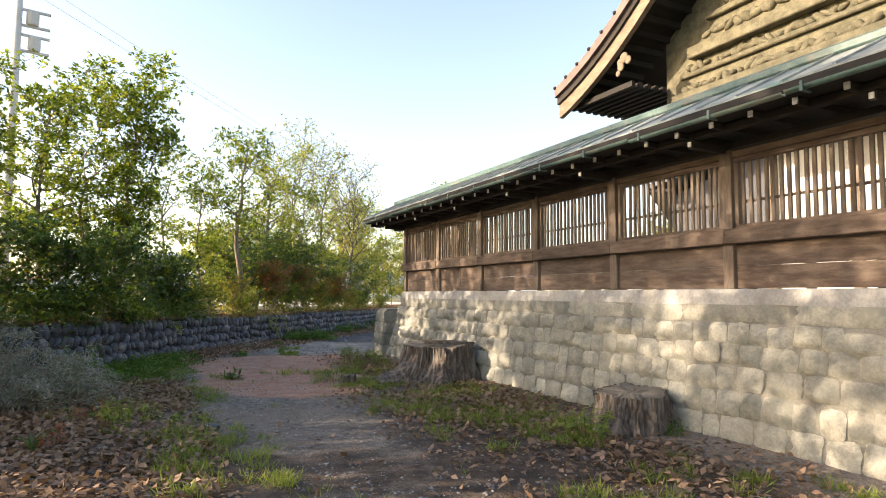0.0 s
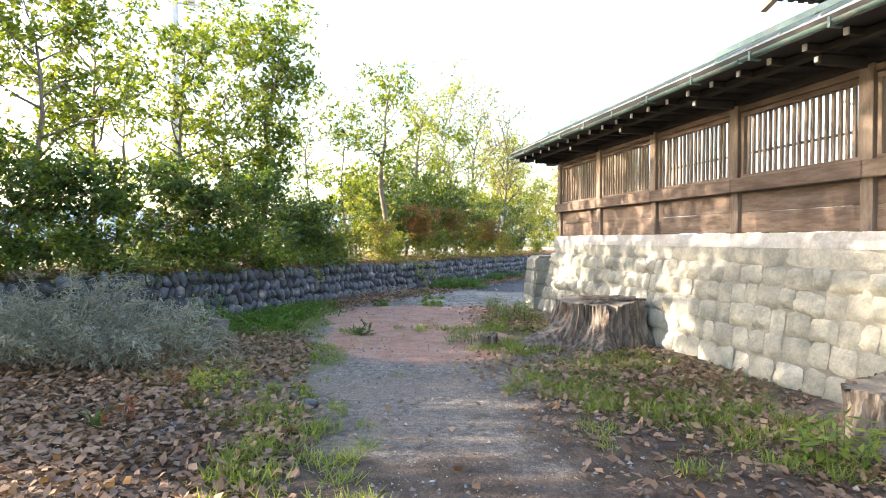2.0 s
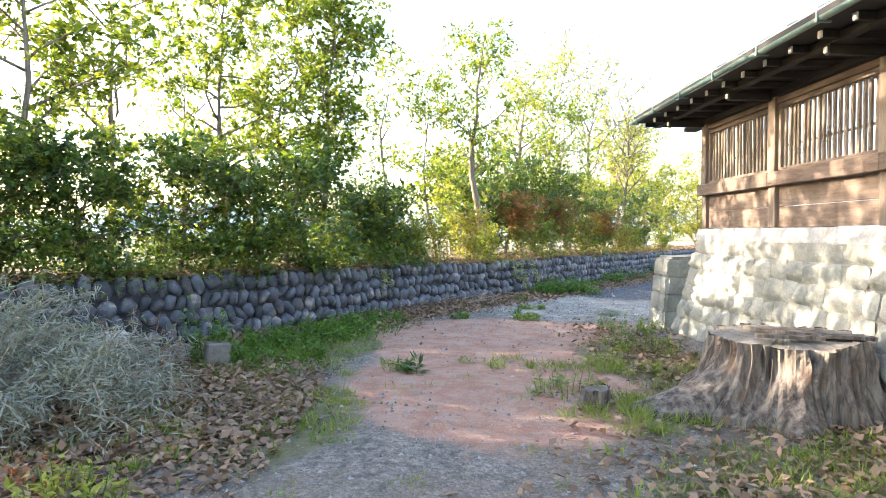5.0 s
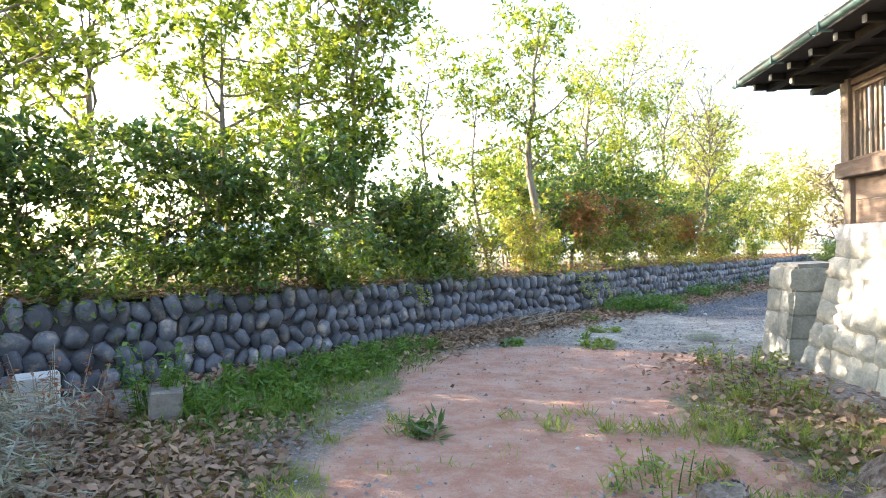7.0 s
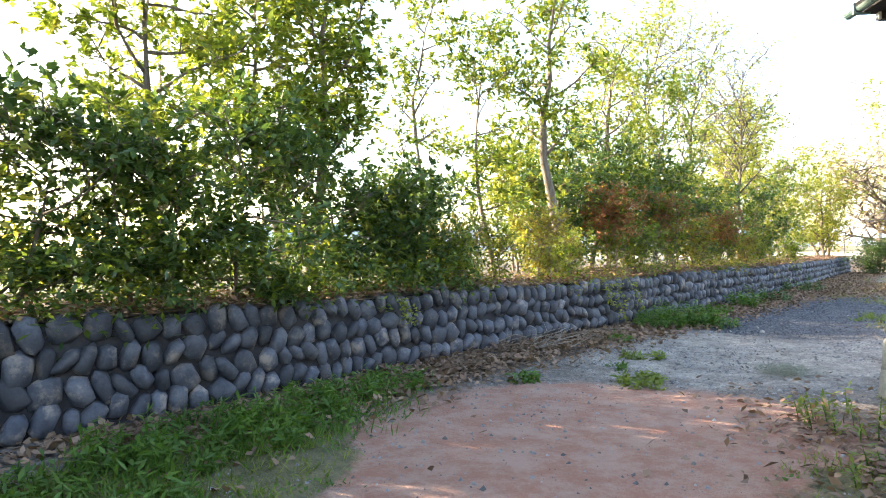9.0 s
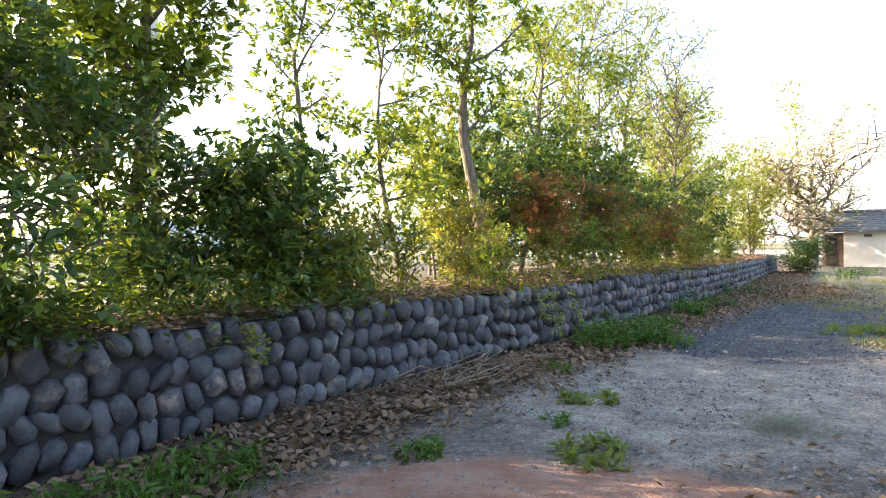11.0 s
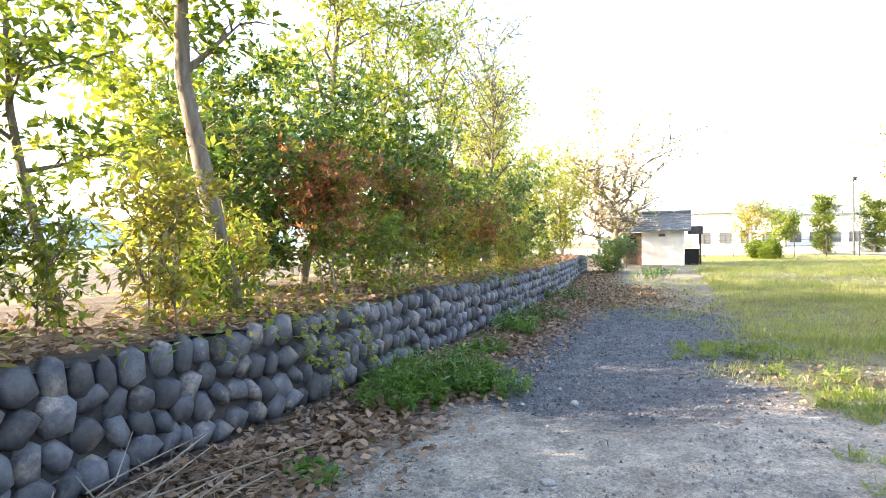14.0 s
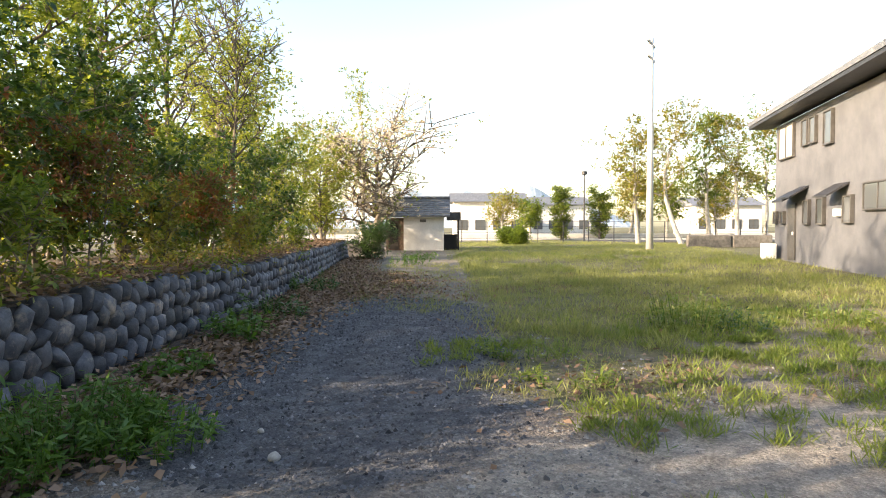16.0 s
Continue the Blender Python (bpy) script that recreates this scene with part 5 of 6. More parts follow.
def build_brush():
    """The heap of cut dry branches against the wall, with logs beside it."""
    rng = random.Random(41)
    heap = tagged(empty("brush_pile", (-7.65, -4.05, 0)), "heap of grey dried cut branches with withered leaves", "brush pile")
    bm = bmesh.new()
    pts = []
    for k in range(260):
        a = rng.uniform(0, 6.28)
        r = 1.25 * math.sqrt(rng.random())
        u, v = math.cos(a) * r * 1.2, math.sin(a) * r * 0.55
        p = Vector((u * 0.94 + v * 0.34, -u * 0.34 + v * 0.94, 0.03))
        d = Vector((math.cos(a) * 0.9 + rng.gauss(0, 0.5), math.sin(a) * 0.9 + rng.gauss(0, 0.5), rng.uniform(0.25, 0.9))).normalized()
        p.z = rng.uniform(0.0, 0.95) * (1 - r / 1.6)
        L = rng.uniform(0.4, 0.95)
        q = [p, p + d * L * 0.5 + Vector((0, 0, 0.08)), p + d * L + Vector((0, 0, -0.16 * L))]
        tube(bm, q, [0.010, 0.007, 0.003], 4)
        for j in range(70):
            f = rng.uniform(0.2, 1.0)
            c = q[0].lerp(q[1], f * 2) if f < 0.5 else q[1].lerp(q[2], f * 2 - 1)
            pts.append((c.x + rng.gauss(0, 0.05), c.y + rng.gauss(0, 0.05), max(0.02, c.z + rng.gauss(0, 0.05))))
    tagged(part("branch_tangle", bm, M_twig, heap), kind="stuff")
    ob = new("withered_leaves", leaves("withered_leaves", np.array(pts), 0.11, 0.013, M_brush, np.random.default_rng(3), 0.5, 0.35))
    ob.parent = heap
    for k, (x, y, rz, L, r) in enumerate(((-9.4, -4.9, 40, 1.3, 0.085), (-9.1, -4.55, -12, 1.5, 0.07), (-8.6, -5.0, 8, 0.5, 0.06))):
        bm = bmesh.new()
        tube(bm, [Vector((-L / 2, 0, 0)), Vector((0, 0.02, 0.01)), Vector((L / 2, 0, 0))], [r, r * 0.95, r * 0.85], 12)
        log = part("log", bm, M_log, smooth=False)
        log.matrix_world = pose(x, y, r + 0.01 + (0.1 if k == 0 else 0), 0, -4 if k == 0 else 0, rz)
        tagged(log, "pale sawn log lying by the brush pile", "log", "sawn logs")
    # fallen boughs at the wall's foot
    bough = tagged(empty("fallen_branch", (-3.35, 3.75, 0.0)), "dead branched bough lying against the cobble wall", "branch")
    for k in range(16):
        a = radians(rng.gauss(55, 28))
        L = rng.uniform(0.4, 1.5)
        p = Vector((rng.gauss(0, 0.3), rng.gauss(0, 0.35), rng.uniform(0.03, 0.15)))
        bm = bmesh.new()
        tube(bm, [p, p + Vector((math.cos(a) * L * 0.5, math.sin(a) * L * 0.5, rng.uniform(0.02, 0.12))), p + Vector((math.cos(a + 0.2) * L, math.sin(a + 0.2) * L, rng.uniform(0.0, 0.2)))], [0.014 if k < 4 else 0.007, 0.01 if k < 4 else 0.005, 0.003], 5)
        part("stick", bm, M_twig, bough)


def build_stalks():
    """Dry stalks and bent stems heaped in the leaf litter along the wall's foot."""
    rng = random.Random(63)
    for k, (s0, reach, n) in enumerate(((18.2, 0.5, 90), (19.4, 0.45, 60), (16.9, 0.4, 45))):
        c = left_of(s0, -0.55)
        heap = tagged(empty("stalk_heap", (c.x, c.y, 0)), "heap of dry brown plant stalks in the leaf litter", "stalks", "dry stalk heaps")
        bm = bmesh.new()
        for _ in range(n):
            a, r = rng.uniform(0, 6.28), reach * math.sqrt(rng.random())
            p = Vector((math.cos(a) * r, math.sin(a) * r, 0.02 + 0.16 * (1 - r / reach) * rng.random()))
            b, ln = rng.uniform(0, 6.28), rng.uniform(0.12, 0.42)
            d = Vector((math.cos(b), math.sin(b), rng.uniform(-0.1, 0.35))) * ln
            e = p + d
            e.z = max(0.015, e.z)
            tube(bm, [p, p.lerp(e, 0.5) + Vector((0, 0, 0.05 * rng.random())), e], [0.004, 0.0035, 0.002], 3)
        tagged(part("stalk_tangle", bm, M_stalk, heap), kind="stuff")


M_stalk = mat("dry stalks", (0.12, 0.075, 0.05), (0.26, 0.18, 0.12), 9, 50, 0.9, vary=0.3, island=True)
M_log = mat("pale log", (0.30, 0.26, 0.21), (0.42, 0.38, 0.32), 6, 40, 0.9, bump=0.6, vary=0.15)


def hash_bit(q):
    """One place in twelve, evenly spread."""
    return int(q[0] * 977 + q[1] * 613) % 12 == 0


def loose_stones(name, pts, material, label, seed):
    """Small four-sided stones lying on the ground."""
    r = np.random.default_rng(seed)
    xy = np.array(pts)
    n = len(xy)
    size = 0.005 + 0.017 * r.random(n) ** 4
    a = r.uniform(0, 6.28, n)[:, None] + np.arange(4) * 1.5708 + r.uniform(-0.4, 0.4, (n, 4))
    rad = size[:, None] * r.uniform(0.7, 1.4, (n, 4))
    V = np.zeros((n, 5, 3))
    V[:, :4, 0], V[:, :4, 1] = xy[:, :1] + rad * np.cos(a), xy[:, 1:] + rad * np.sin(a)
    V[:, :4, 2] = 0.002
    V[:, 4, :2] = xy + r.normal(size=(n, 2)) * size[:, None] * 0.3
    V[:, 4, 2] = 0.004 + size * r.uniform(0.6, 1.1, n)
    V[:, :, 2] += np.array([0.02 * noise.noise(Vector((x, y, 0)) * 0.8) + 0.008 * noise.noise(Vector((x, y, 0)) * 4.0) for x, y in pts])[:, None]
    F = (np.array([(0, 1, 4), (1, 2, 4), (2, 3, 4), (3, 0, 4)])[None] + 5 * np.arange(n)[:, None, None]).reshape(-1, 3)
    tagged(new(name, sheet(name, V.reshape(-1, 3), F, material)), label, "stones", kind="stuff")


def build_small():
    rock((0.27, 5.3, 0.0), (0.10, 0.08, 0.06), 1.0, M_plaster, "small pale stone lying on the dark gravel")
    rock((0.38, 5.8, 0.0), (0.05, 0.05, 0.04), 2.0, M_plaster, "small pale stone lying on the dark gravel")
    rock((-4.93, -6.6, 0.0), (0.18, 0.13, 0.10), 3.0, M_cobble, "grey stone beside the gravel lane")
    rock((0.45, 10.15, 0.79), (0.22, 0.18, 0.14), 4.0, M_cobble, "loose grey stone on top of the cobble wall")
    rock((-0.75, 3.75, 0.0), (0.10, 0.07, 0.04), 5.0, M_pebble, "flat grey stone in the lane")
    # a low heap of mown grass in the lane
    rng = np.random.default_rng(6)
    p = np.array([(-0.75 + rng.normal() * 0.14, 2.05 + rng.normal() * 0.14, 0.01 + 0.07 * rng.random()) for _ in range(900)])
    tagged(new("mown_grass", leaves("mown_grass", p, 0.09, 0.006, M_brush, rng, 0.3)), "small heap of dry mown grass on the lane", "grass heap", kind="stuff")
    blk = tagged(part("concrete_block", boxed(-0.125, 0.125, -0.11, 0.11, 0.0, 0.27, bevel=0.015), M_concrete_old), "weathered concrete block by the cobble wall", "block")
    blk.matrix_world = pose(-6.32, -2.3, -0.01, 0, 3, 30)
    slab = tagged(part("stone_slab", boxed(-0.17, 0.17, -0.07, 0.07, 0.0, 0.36, bevel=0.02), M_concrete), "pale concrete slab standing against the cobble wall", "slab")
    slab.matrix_world = pose(-7.62, -2.05, -0.02, 8, 0, 42)
    # loose stones: mixed pebbles over the lane, darker crushed stone on the dark gravel
    lane = scatter(90000, -7, 4.6, -12.5, 12, lambda x, y: 0 if off_near(x, y) < 0.5 or (x > -0.7 and y < 1.2) or x > 1.6 + 0.8 * max(0, y - 3.2) else (0.34 if y < -3.5 else 0.16) + 0.5 * soft(noise.noise(Vector((x, y, 3)) * 0.9), -0.2, 0.4) * (0.25 if zones_near(x, y)[0] > 0.5 else 1), 31)
    lane += scatter(26000, -3.6, 5.0, 0.8, 5.6, lambda x, y: 0.75 * soft(noise.noise(Vector((x, y, 7)) * 1.2), -0.1, 0.3) if off_near(x, y) > 0.9 and x > -1.2 - 0.6 * y else 0, 33)
    loose_stones("pebbles", [q for q in lane if zones_near(*q)[1] < 0.4 or hash_bit(q)], M_pebble, "loose grey and pale pebbles on the lane", 17)
    crushed = scatter(52000, -1.2, 6.2, 4.0, 12.0, lambda x, y: 0.85 if zones_near(x, y)[1] > 0.45 and off_near(x, y) > 0.4 else 0, 32)
    loose_stones("crushed_stone", crushed, M_gravel, "crushed dark blue-grey stone on the lane", 18)
    # ivy trailing over the wall
    ivy = tagged(empty("ivy", (-2.2, 5.7, 0.9)), "thin ivy trailing down the cobble wall", "ivy")
    rr = np.random.default_rng(12)
    bm = bmesh.new()
    pts = []
    for s0, ln, sl in ((21.35, 0.75, 0.12), (21.75, 0.7, 0.5), (21.0, 0.45, 0.1), (16.4, 0.3, 0.1)):
        line = []
        for k in range(9):
            f = k / 8
            s = s0 + sl * f + 0.05 * math.sin(k * 1.7)
            q = left_of(s, 0.16 - 0.215 * min(1, f * 4)) if f < 0.25 else left_of(s, -0.075 - 0.03 * f)
            z = 0.84 - ln * f
            line.append(Vector((q.x + 2.2, q.y - 5.7, z - 0.9)))
            for _ in range(9):
                pts.append(np.array(line[-1]) + rr.normal(size=3) * 0.035)
        tube(bm, line, [0.005] * 9, 4)
    part("vine", bm, M_twig, ivy)
    ob = new("ivy_leaves", leaves("ivy_leaves", np.array(pts), 0.06, 0.05, M_leaf_lime, rr, 0.6, 0.4))
    ob.parent = ivy


M_concrete = mat("concrete pole", (0.50, 0.49, 0.47), (0.60, 0.59, 0.56), 2, 60, 0.85, bump=0.2, vary=0.05)
M_concrete_old = mat("weathered concrete", (0.14, 0.125, 0.11), (0.24, 0.22, 0.19), 5, 50, 0.9, bump=0.6, vary=0.1)

build_litter()
build_grass()
build_weeds()
build_brush()
build_stalks()
build_small()


# ---- the hall behind the fence ----
M_carved = mat("sunlit carved timber", (0.085, 0.078, 0.048), (0.17, 0.155, 0.10), 5, 30, 0.85, bump=0.7, vary=0.12)
M_barge = mat("bargeboard timber", (0.20, 0.145, 0.10), (0.30, 0.23, 0.165), 3, 30, 0.8, bump=0.4, vary=0.1, stretch=(1, 1, 3))
M_hallroof = mat("brown copper roof", (0.13, 0.085, 0.075), (0.19, 0.13, 0.11), 3, 30, 0.55, bump=0.3, vary=0.1)

HALF, MID, PEAK, TIP = 6.0, -7.9, 10.9, 6.18


def roof_z(y):
    """The hall's sweeping roof line: flat at the eaves, steep under the ridge."""
    f = 1 - abs(y - MID) / HALF
    return TIP + (PEAK - TIP) * (0.38 * f + 0.62 * f * f)


def swept(bm, x0, x1, lift0, lift1, n=28):
    """A band that follows the roof line between two lifts, from x0 to x1."""
    rows = []
    for i in range(n + 1):
        y = MID - HALF + 2 * HALF * i / n
        z = roof_z(y)
        rows.append([bm.verts.new(c) for c in ((x0, y, z + lift0), (x1, y, z + lift0), (x1, y, z + lift1), (x0, y, z + lift1))])
    for a, b in zip(rows, rows[1:]):
        for k in range(4):
            bm.faces.new((a[k], b[k], b[(k + 1) % 4], a[(k + 1) % 4]))
    bm.faces.new(rows[0])
    bm.faces.new(rows[-1][::-1])
    bmesh.ops.recalc_face_normals(bm, faces=bm.faces)
    return bm


def build_hall():
    hall = tagged(empty("shrine_hall", (6, MID, 0)), "old timber shrine hall with a sweeping gabled roof and carved gable", "hall")

    def add(name, bm, m, label="", smooth=False, parent=hall):
        bmesh.ops.translate(bm, verts=bm.verts, vec=(-6, -MID, 0))
        return part(name, bm, m, parent, label, smooth)

    add("roof", swept(bmesh.new(), 3.16, 16, 0.0, 0.16), M_hallroof, "brown copper roof with thick edge")
    add("roof_edge", swept(bmesh.new(), 3.08, 3.30, 0.02, 0.24), M_hallroof)
    add("bargeboard", swept(bmesh.new(), 3.22, 3.34, -0.46, -0.01), M_barge, "pale curved bargeboard")
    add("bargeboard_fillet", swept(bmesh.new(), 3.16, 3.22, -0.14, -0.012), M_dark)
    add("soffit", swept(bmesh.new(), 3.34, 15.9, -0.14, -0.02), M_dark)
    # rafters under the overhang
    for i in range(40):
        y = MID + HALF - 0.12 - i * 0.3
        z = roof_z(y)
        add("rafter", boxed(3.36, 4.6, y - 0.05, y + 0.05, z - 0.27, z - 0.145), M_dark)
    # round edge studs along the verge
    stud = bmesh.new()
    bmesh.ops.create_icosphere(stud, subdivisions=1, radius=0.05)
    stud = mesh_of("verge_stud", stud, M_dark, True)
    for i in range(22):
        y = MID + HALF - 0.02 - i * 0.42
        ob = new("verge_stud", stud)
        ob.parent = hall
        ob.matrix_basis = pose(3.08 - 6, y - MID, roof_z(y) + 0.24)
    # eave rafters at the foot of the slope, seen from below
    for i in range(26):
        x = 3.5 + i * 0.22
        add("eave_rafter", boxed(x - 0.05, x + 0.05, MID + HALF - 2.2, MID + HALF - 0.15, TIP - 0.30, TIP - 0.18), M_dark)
    # gable wall with mouldings and carved panels
    bm = bmesh.new()
    n = 24
    lo, hi = [], []
    for i in range(n + 1):
        y = MID - 3.85 + 7.7 * i / n
        lo.append(bm.verts.new((4.5, y, 5.2)))
        hi.append(bm.verts.new((4.5, y, roof_z(y) - 0.2)))
    for i in range(n):
        bm.faces.new((lo[i], lo[i + 1], hi[i + 1], hi[i]))
    r = bmesh.ops.extrude_face_region(bm, geom=bm.faces[:])
    bmesh.ops.translate(bm, verts=[v for v in r["geom"] if isinstance(v, bmesh.types.BMVert)], vec=(0.2, 0, 0))
    bmesh.ops.recalc_face_normals(bm, faces=bm.faces)
    add("gable_wall", bm, M_carved, "sunlit olive-brown carved gable")
    for z, h, w, out in ((5.55, 0.16, 3.6, 0.16), (6.02, 0.10, 3.4, 0.10), (6.35, 0.24, 3.1, 0.22), (7.05, 0.12, 2.7, 0.12), (7.5, 0.26, 2.3, 0.2), (8.4, 0.2, 1.6, 0.15)):
        add("gable_beam", boxed(4.5 - out, 4.5, MID - w, MID + w, z, z + h, bevel=0.02), M_carved)
    rng = random.Random(6)
    for z, w in ((5.80, 3.4), (6.2, 3.2), (6.8, 2.8), (7.3, 2.4), (8.0, 1.8)):
        bm = bmesh.new()
        y = MID - w
        while y < MID + w:
            bmesh.ops.create_icosphere(bm, subdivisions=2, radius=1.0, matrix=Matrix.LocRotScale((4.5, y, z + rng.uniform(-0.03, 0.03)), Euler((rng.uniform(-1, 1), 0, 0)), (0.09, rng.uniform(0.08, 0.2), rng.uniform(0.05, 0.1))))
            y += rng.uniform(0.1, 0.2)
        for v in bm.verts:
            v.co.x -= 0.05 * noise.noise(v.co * 6)
        add("carving", bm, M_carved, "cloud-like relief carving", True)
    # hanging pendant of the barge
    bm = bmesh.new()
    for a, b, c in ((-4.15, 6.42, 0.12), (-4.05, 6.26, 0.10), (-3.97, 6.14, 0.07), (-4.27, 6.34, 0.09), (-4.02, 6.36, 0.08)):
        bmesh.ops.create_icosphere(bm, subdivisions=2, radius=c, matrix=Matrix.LocRotScale((3.2, a, b), None, (0.35, 1, 1)))
    add("pendant", bm, M_barge, "carved pendant under the bargeboard", True)
    # body: sill to eaves
    add("body_wall", boxed(7.6, 14.5, MID - 3.9, MID + 3.6, 0.9, 5.6), M_white)
    for k in range(5):
        y = MID - 3.9 + k * 1.88
        add("column", boxed(7.48, 7.66, y - 0.1, y + 0.1, 0.9, 5.6), M_post)
    add("platform", boxed(4.4, 15.5, MID - 5, MID + 5, 0.0, 0.9, bevel=0.02), M_stone)
    # veranda railing
    rail = tagged(empty("veranda_railing", (2.7, -6.5, 0)), "weathered timber railing inside the fence", "railing")
    for z in (1.72, 1.98, 2.22):
        part("bar", boxed(-0.035, 0.035, -7.5, 5.6, z, z + 0.07), M_wood, rail)
    for k in range(15):
        part("post", boxed(-0.05, 0.05, -7.45 + k * 0.93, -7.35 + k * 0.93, 0.0, 2.36), M_post, rail)
    inner = boxed(0.72, 3.4, Y_START, 0.1, 0.6, 0.9, bevel=0.0)
    tagged(part("floor_precinct", inner, M_joint), "raised gravel floor of the shrine precinct inside the fence", "floor", kind="structure")


# ---- far things: shed, poles, house, road ----
M_shedwall = mat("white plaster", (0.74, 0.73, 0.70), (0.82, 0.81, 0.78), 3, 40, 0.8, bump=0.1, vary=0)
M_shedroof = mat("grey roof tiles", (0.13, 0.14, 0.155), (0.23, 0.24, 0.26), 4, 40, 0.6, vary=0.15)
M_siding = mat("grey render", (0.135, 0.14, 0.155), (0.175, 0.18, 0.195), 1.5, 50, 0.85, bump=0.15, vary=0)
M_black = mat("black metal", (0.025, 0.025, 0.028), (0.05, 0.05, 0.055), 6, 50, 0.5, vary=0.1)
M_asphalt = mat("asphalt", (0.09, 0.09, 0.092), (0.13, 0.13, 0.132), 1.0, 80, 0.9, vary=0)
# pale blue albedo stands in for the air between
M_hill = mat("hill with painted haze", (0.34, 0.42, 0.50), (0.42, 0.50, 0.56), 0.02, 0.3, 1.0, bump=0, vary=0)
M_frame = mat("bronze window frame", (0.07, 0.065, 0.06), (0.1, 0.095, 0.09), 6, 50, 0.5, vary=0.1)


def glass_mat():
    m, nt, bs = nodes_of("window glass")
    bs.inputs["Base Color"].default_value = (0.10, 0.11, 0.12, 1)
    bs.inputs["Roughness"].default_value = 0.06
    return m


M_glass = glass_mat()
M_blind = mat("pale curtain", (0.55, 0.52, 0.42), (0.62, 0.6, 0.5), 3, 40, 0.9, vary=0)


def window(parent, u0, u1, z0, z1, pane=None):
    """A framed window on a wall whose outer face is local y = 0."""
    w = part("window", boxed(u0, u1, -0.03, 0.05, z0, z1), pane or M_glass, parent)
    f = 0.05
    for a in ((u0 - f, u0, z0 - f, z1 + f), (u1, u1 + f, z0 - f, z1 + f), (u0, u1, z1, z1 + f), (u0, u1, z0 - f, z0)):
        part("frame", boxed(a[0], a[1], -0.07, 0.04, a[2], a[3]), M_frame, w)
    if u1 - u0 > 0.7:
        part("frame", boxed((u0 + u1) / 2 - 0.025, (u0 + u1) / 2 + 0.025, -0.06, -0.031, z0, z1), M_frame, w)
    return w


def build_house():
    house = tagged(empty("house", (24.5, 13.6, 0), 220), "two-storey grey rendered house with a dark overhanging eave", "house")
    part("wall", boxed(0, 16, 0.05, 8.5, -0.2, 5.25), M_siding, house)
    for u0, u1, z0, z1 in ((0.7, 2.3, 3.9, 5.05), (3.25, 3.75, 4.13, 4.95), (4.0, 4.5, 4.13, 4.93), (5.3, 5.9, 3.92, 4.9), (0.12, 0.4, 1.46, 1.86), (1.0, 1.36, 1.46, 1.84), (3.53, 4.0, 1.42, 2.18), (4.8, 5.32, 1.42, 2.2), (6.92, 7.44, 1.46, 2.18), (8.28, 9.9, 1.8, 2.47)):
        window(house, u0, u1, z0, z1, M_blind if u0 == 0.7 else None)
    door = part("door", boxed(1.78, 2.55, -0.02, 0.04, 0.1, 2.15), M_frame, house)
    part("door_handle", boxed(2.44, 2.47, -0.07, -0.02, 1.0, 1.12, bevel=0.002), M_white, door)
    for u0, u1, z in ((1.7, 3.0, 2.2), (2.75, 3.75, 2.3), (5.96, 7.1, 2.2)):
        bm = bmesh.new()
        c = [bm.verts.new(v) for v in ((u0, 0.05, z + 0.42), (u1, 0.05, z + 0.42), (u1, -0.55, z + 0.05), (u0, -0.55, z + 0.05), (u0, 0.05, z + 0.36), (u1, 0.05, z + 0.36), (u1, -0.55, z - 0.01), (u0, -0.55, z - 0.01))]
        for q in ((0, 1, 2, 3), (7, 6, 5, 4), (3, 2, 6, 7), (0, 3, 7, 4), (1, 5, 6, 2), (0, 4, 5, 1)):
            bm.faces.new([c[i] for i in q])
        part("awning", bm, M_black, house)
    part("meter_box", boxed(6.35, 6.6, -0.12, 0.05, 1.62, 1.85, bevel=0.01), M_white, house)
    part("air_conditioner", boxed(0.25, 1.0, -0.55, -0.15, 0.0, 0.65, bevel=0.02), M_white, house)
    bm = bmesh.new()
    a = [bm.verts.new(v) for v in ((-1.2, -0.75, 5.45), (16.8, -0.75, 5.45), (16.8, 4.2, 7.2), (-1.2, 4.2, 7.2), (16.8, 9.3, 5.45), (-1.2, 9.3, 5.45))]
    bm.faces.new((a[0], a[1], a[2], a[3]))
    bm.faces.new((a[3], a[2], a[4], a[5]))
    r = bmesh.ops.extrude_face_region(bm, geom=bm.faces[:])
    bmesh.ops.translate(bm, verts=[v for v in r["geom"] if isinstance(v, bmesh.types.BMVert)], vec=(0, 0, 0.16))
    bmesh.ops.recalc_face_normals(bm, faces=bm.faces)
    part("roof", bm, M_shedroof, house)
    part("eave_soffit", boxed(-1.1, 16.7, -0.72, 0.2, 5.33, 5.45), M_black, house)
    gab = bmesh.new()
    for x in (0.0, 15.95):
        v = [gab.verts.new(c) for c in ((x, 0.05, 5.24), (x, 8.5, 5.24), (x, 4.2, 7.15), (x + 0.05, 0.05, 5.24), (x + 0.05, 8.5, 5.24), (x + 0.05, 4.2, 7.15))]
        for q in ((0, 1, 2), (5, 4, 3), (0, 3, 4, 1), (1, 4, 5, 2), (2, 5, 3, 0)):
            gab.faces.new([v[i] for i in q])
    part("gable", gab, M_siding, house)


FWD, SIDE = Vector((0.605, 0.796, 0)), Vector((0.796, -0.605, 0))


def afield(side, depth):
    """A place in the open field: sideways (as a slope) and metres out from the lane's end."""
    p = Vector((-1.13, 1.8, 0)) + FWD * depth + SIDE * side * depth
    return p


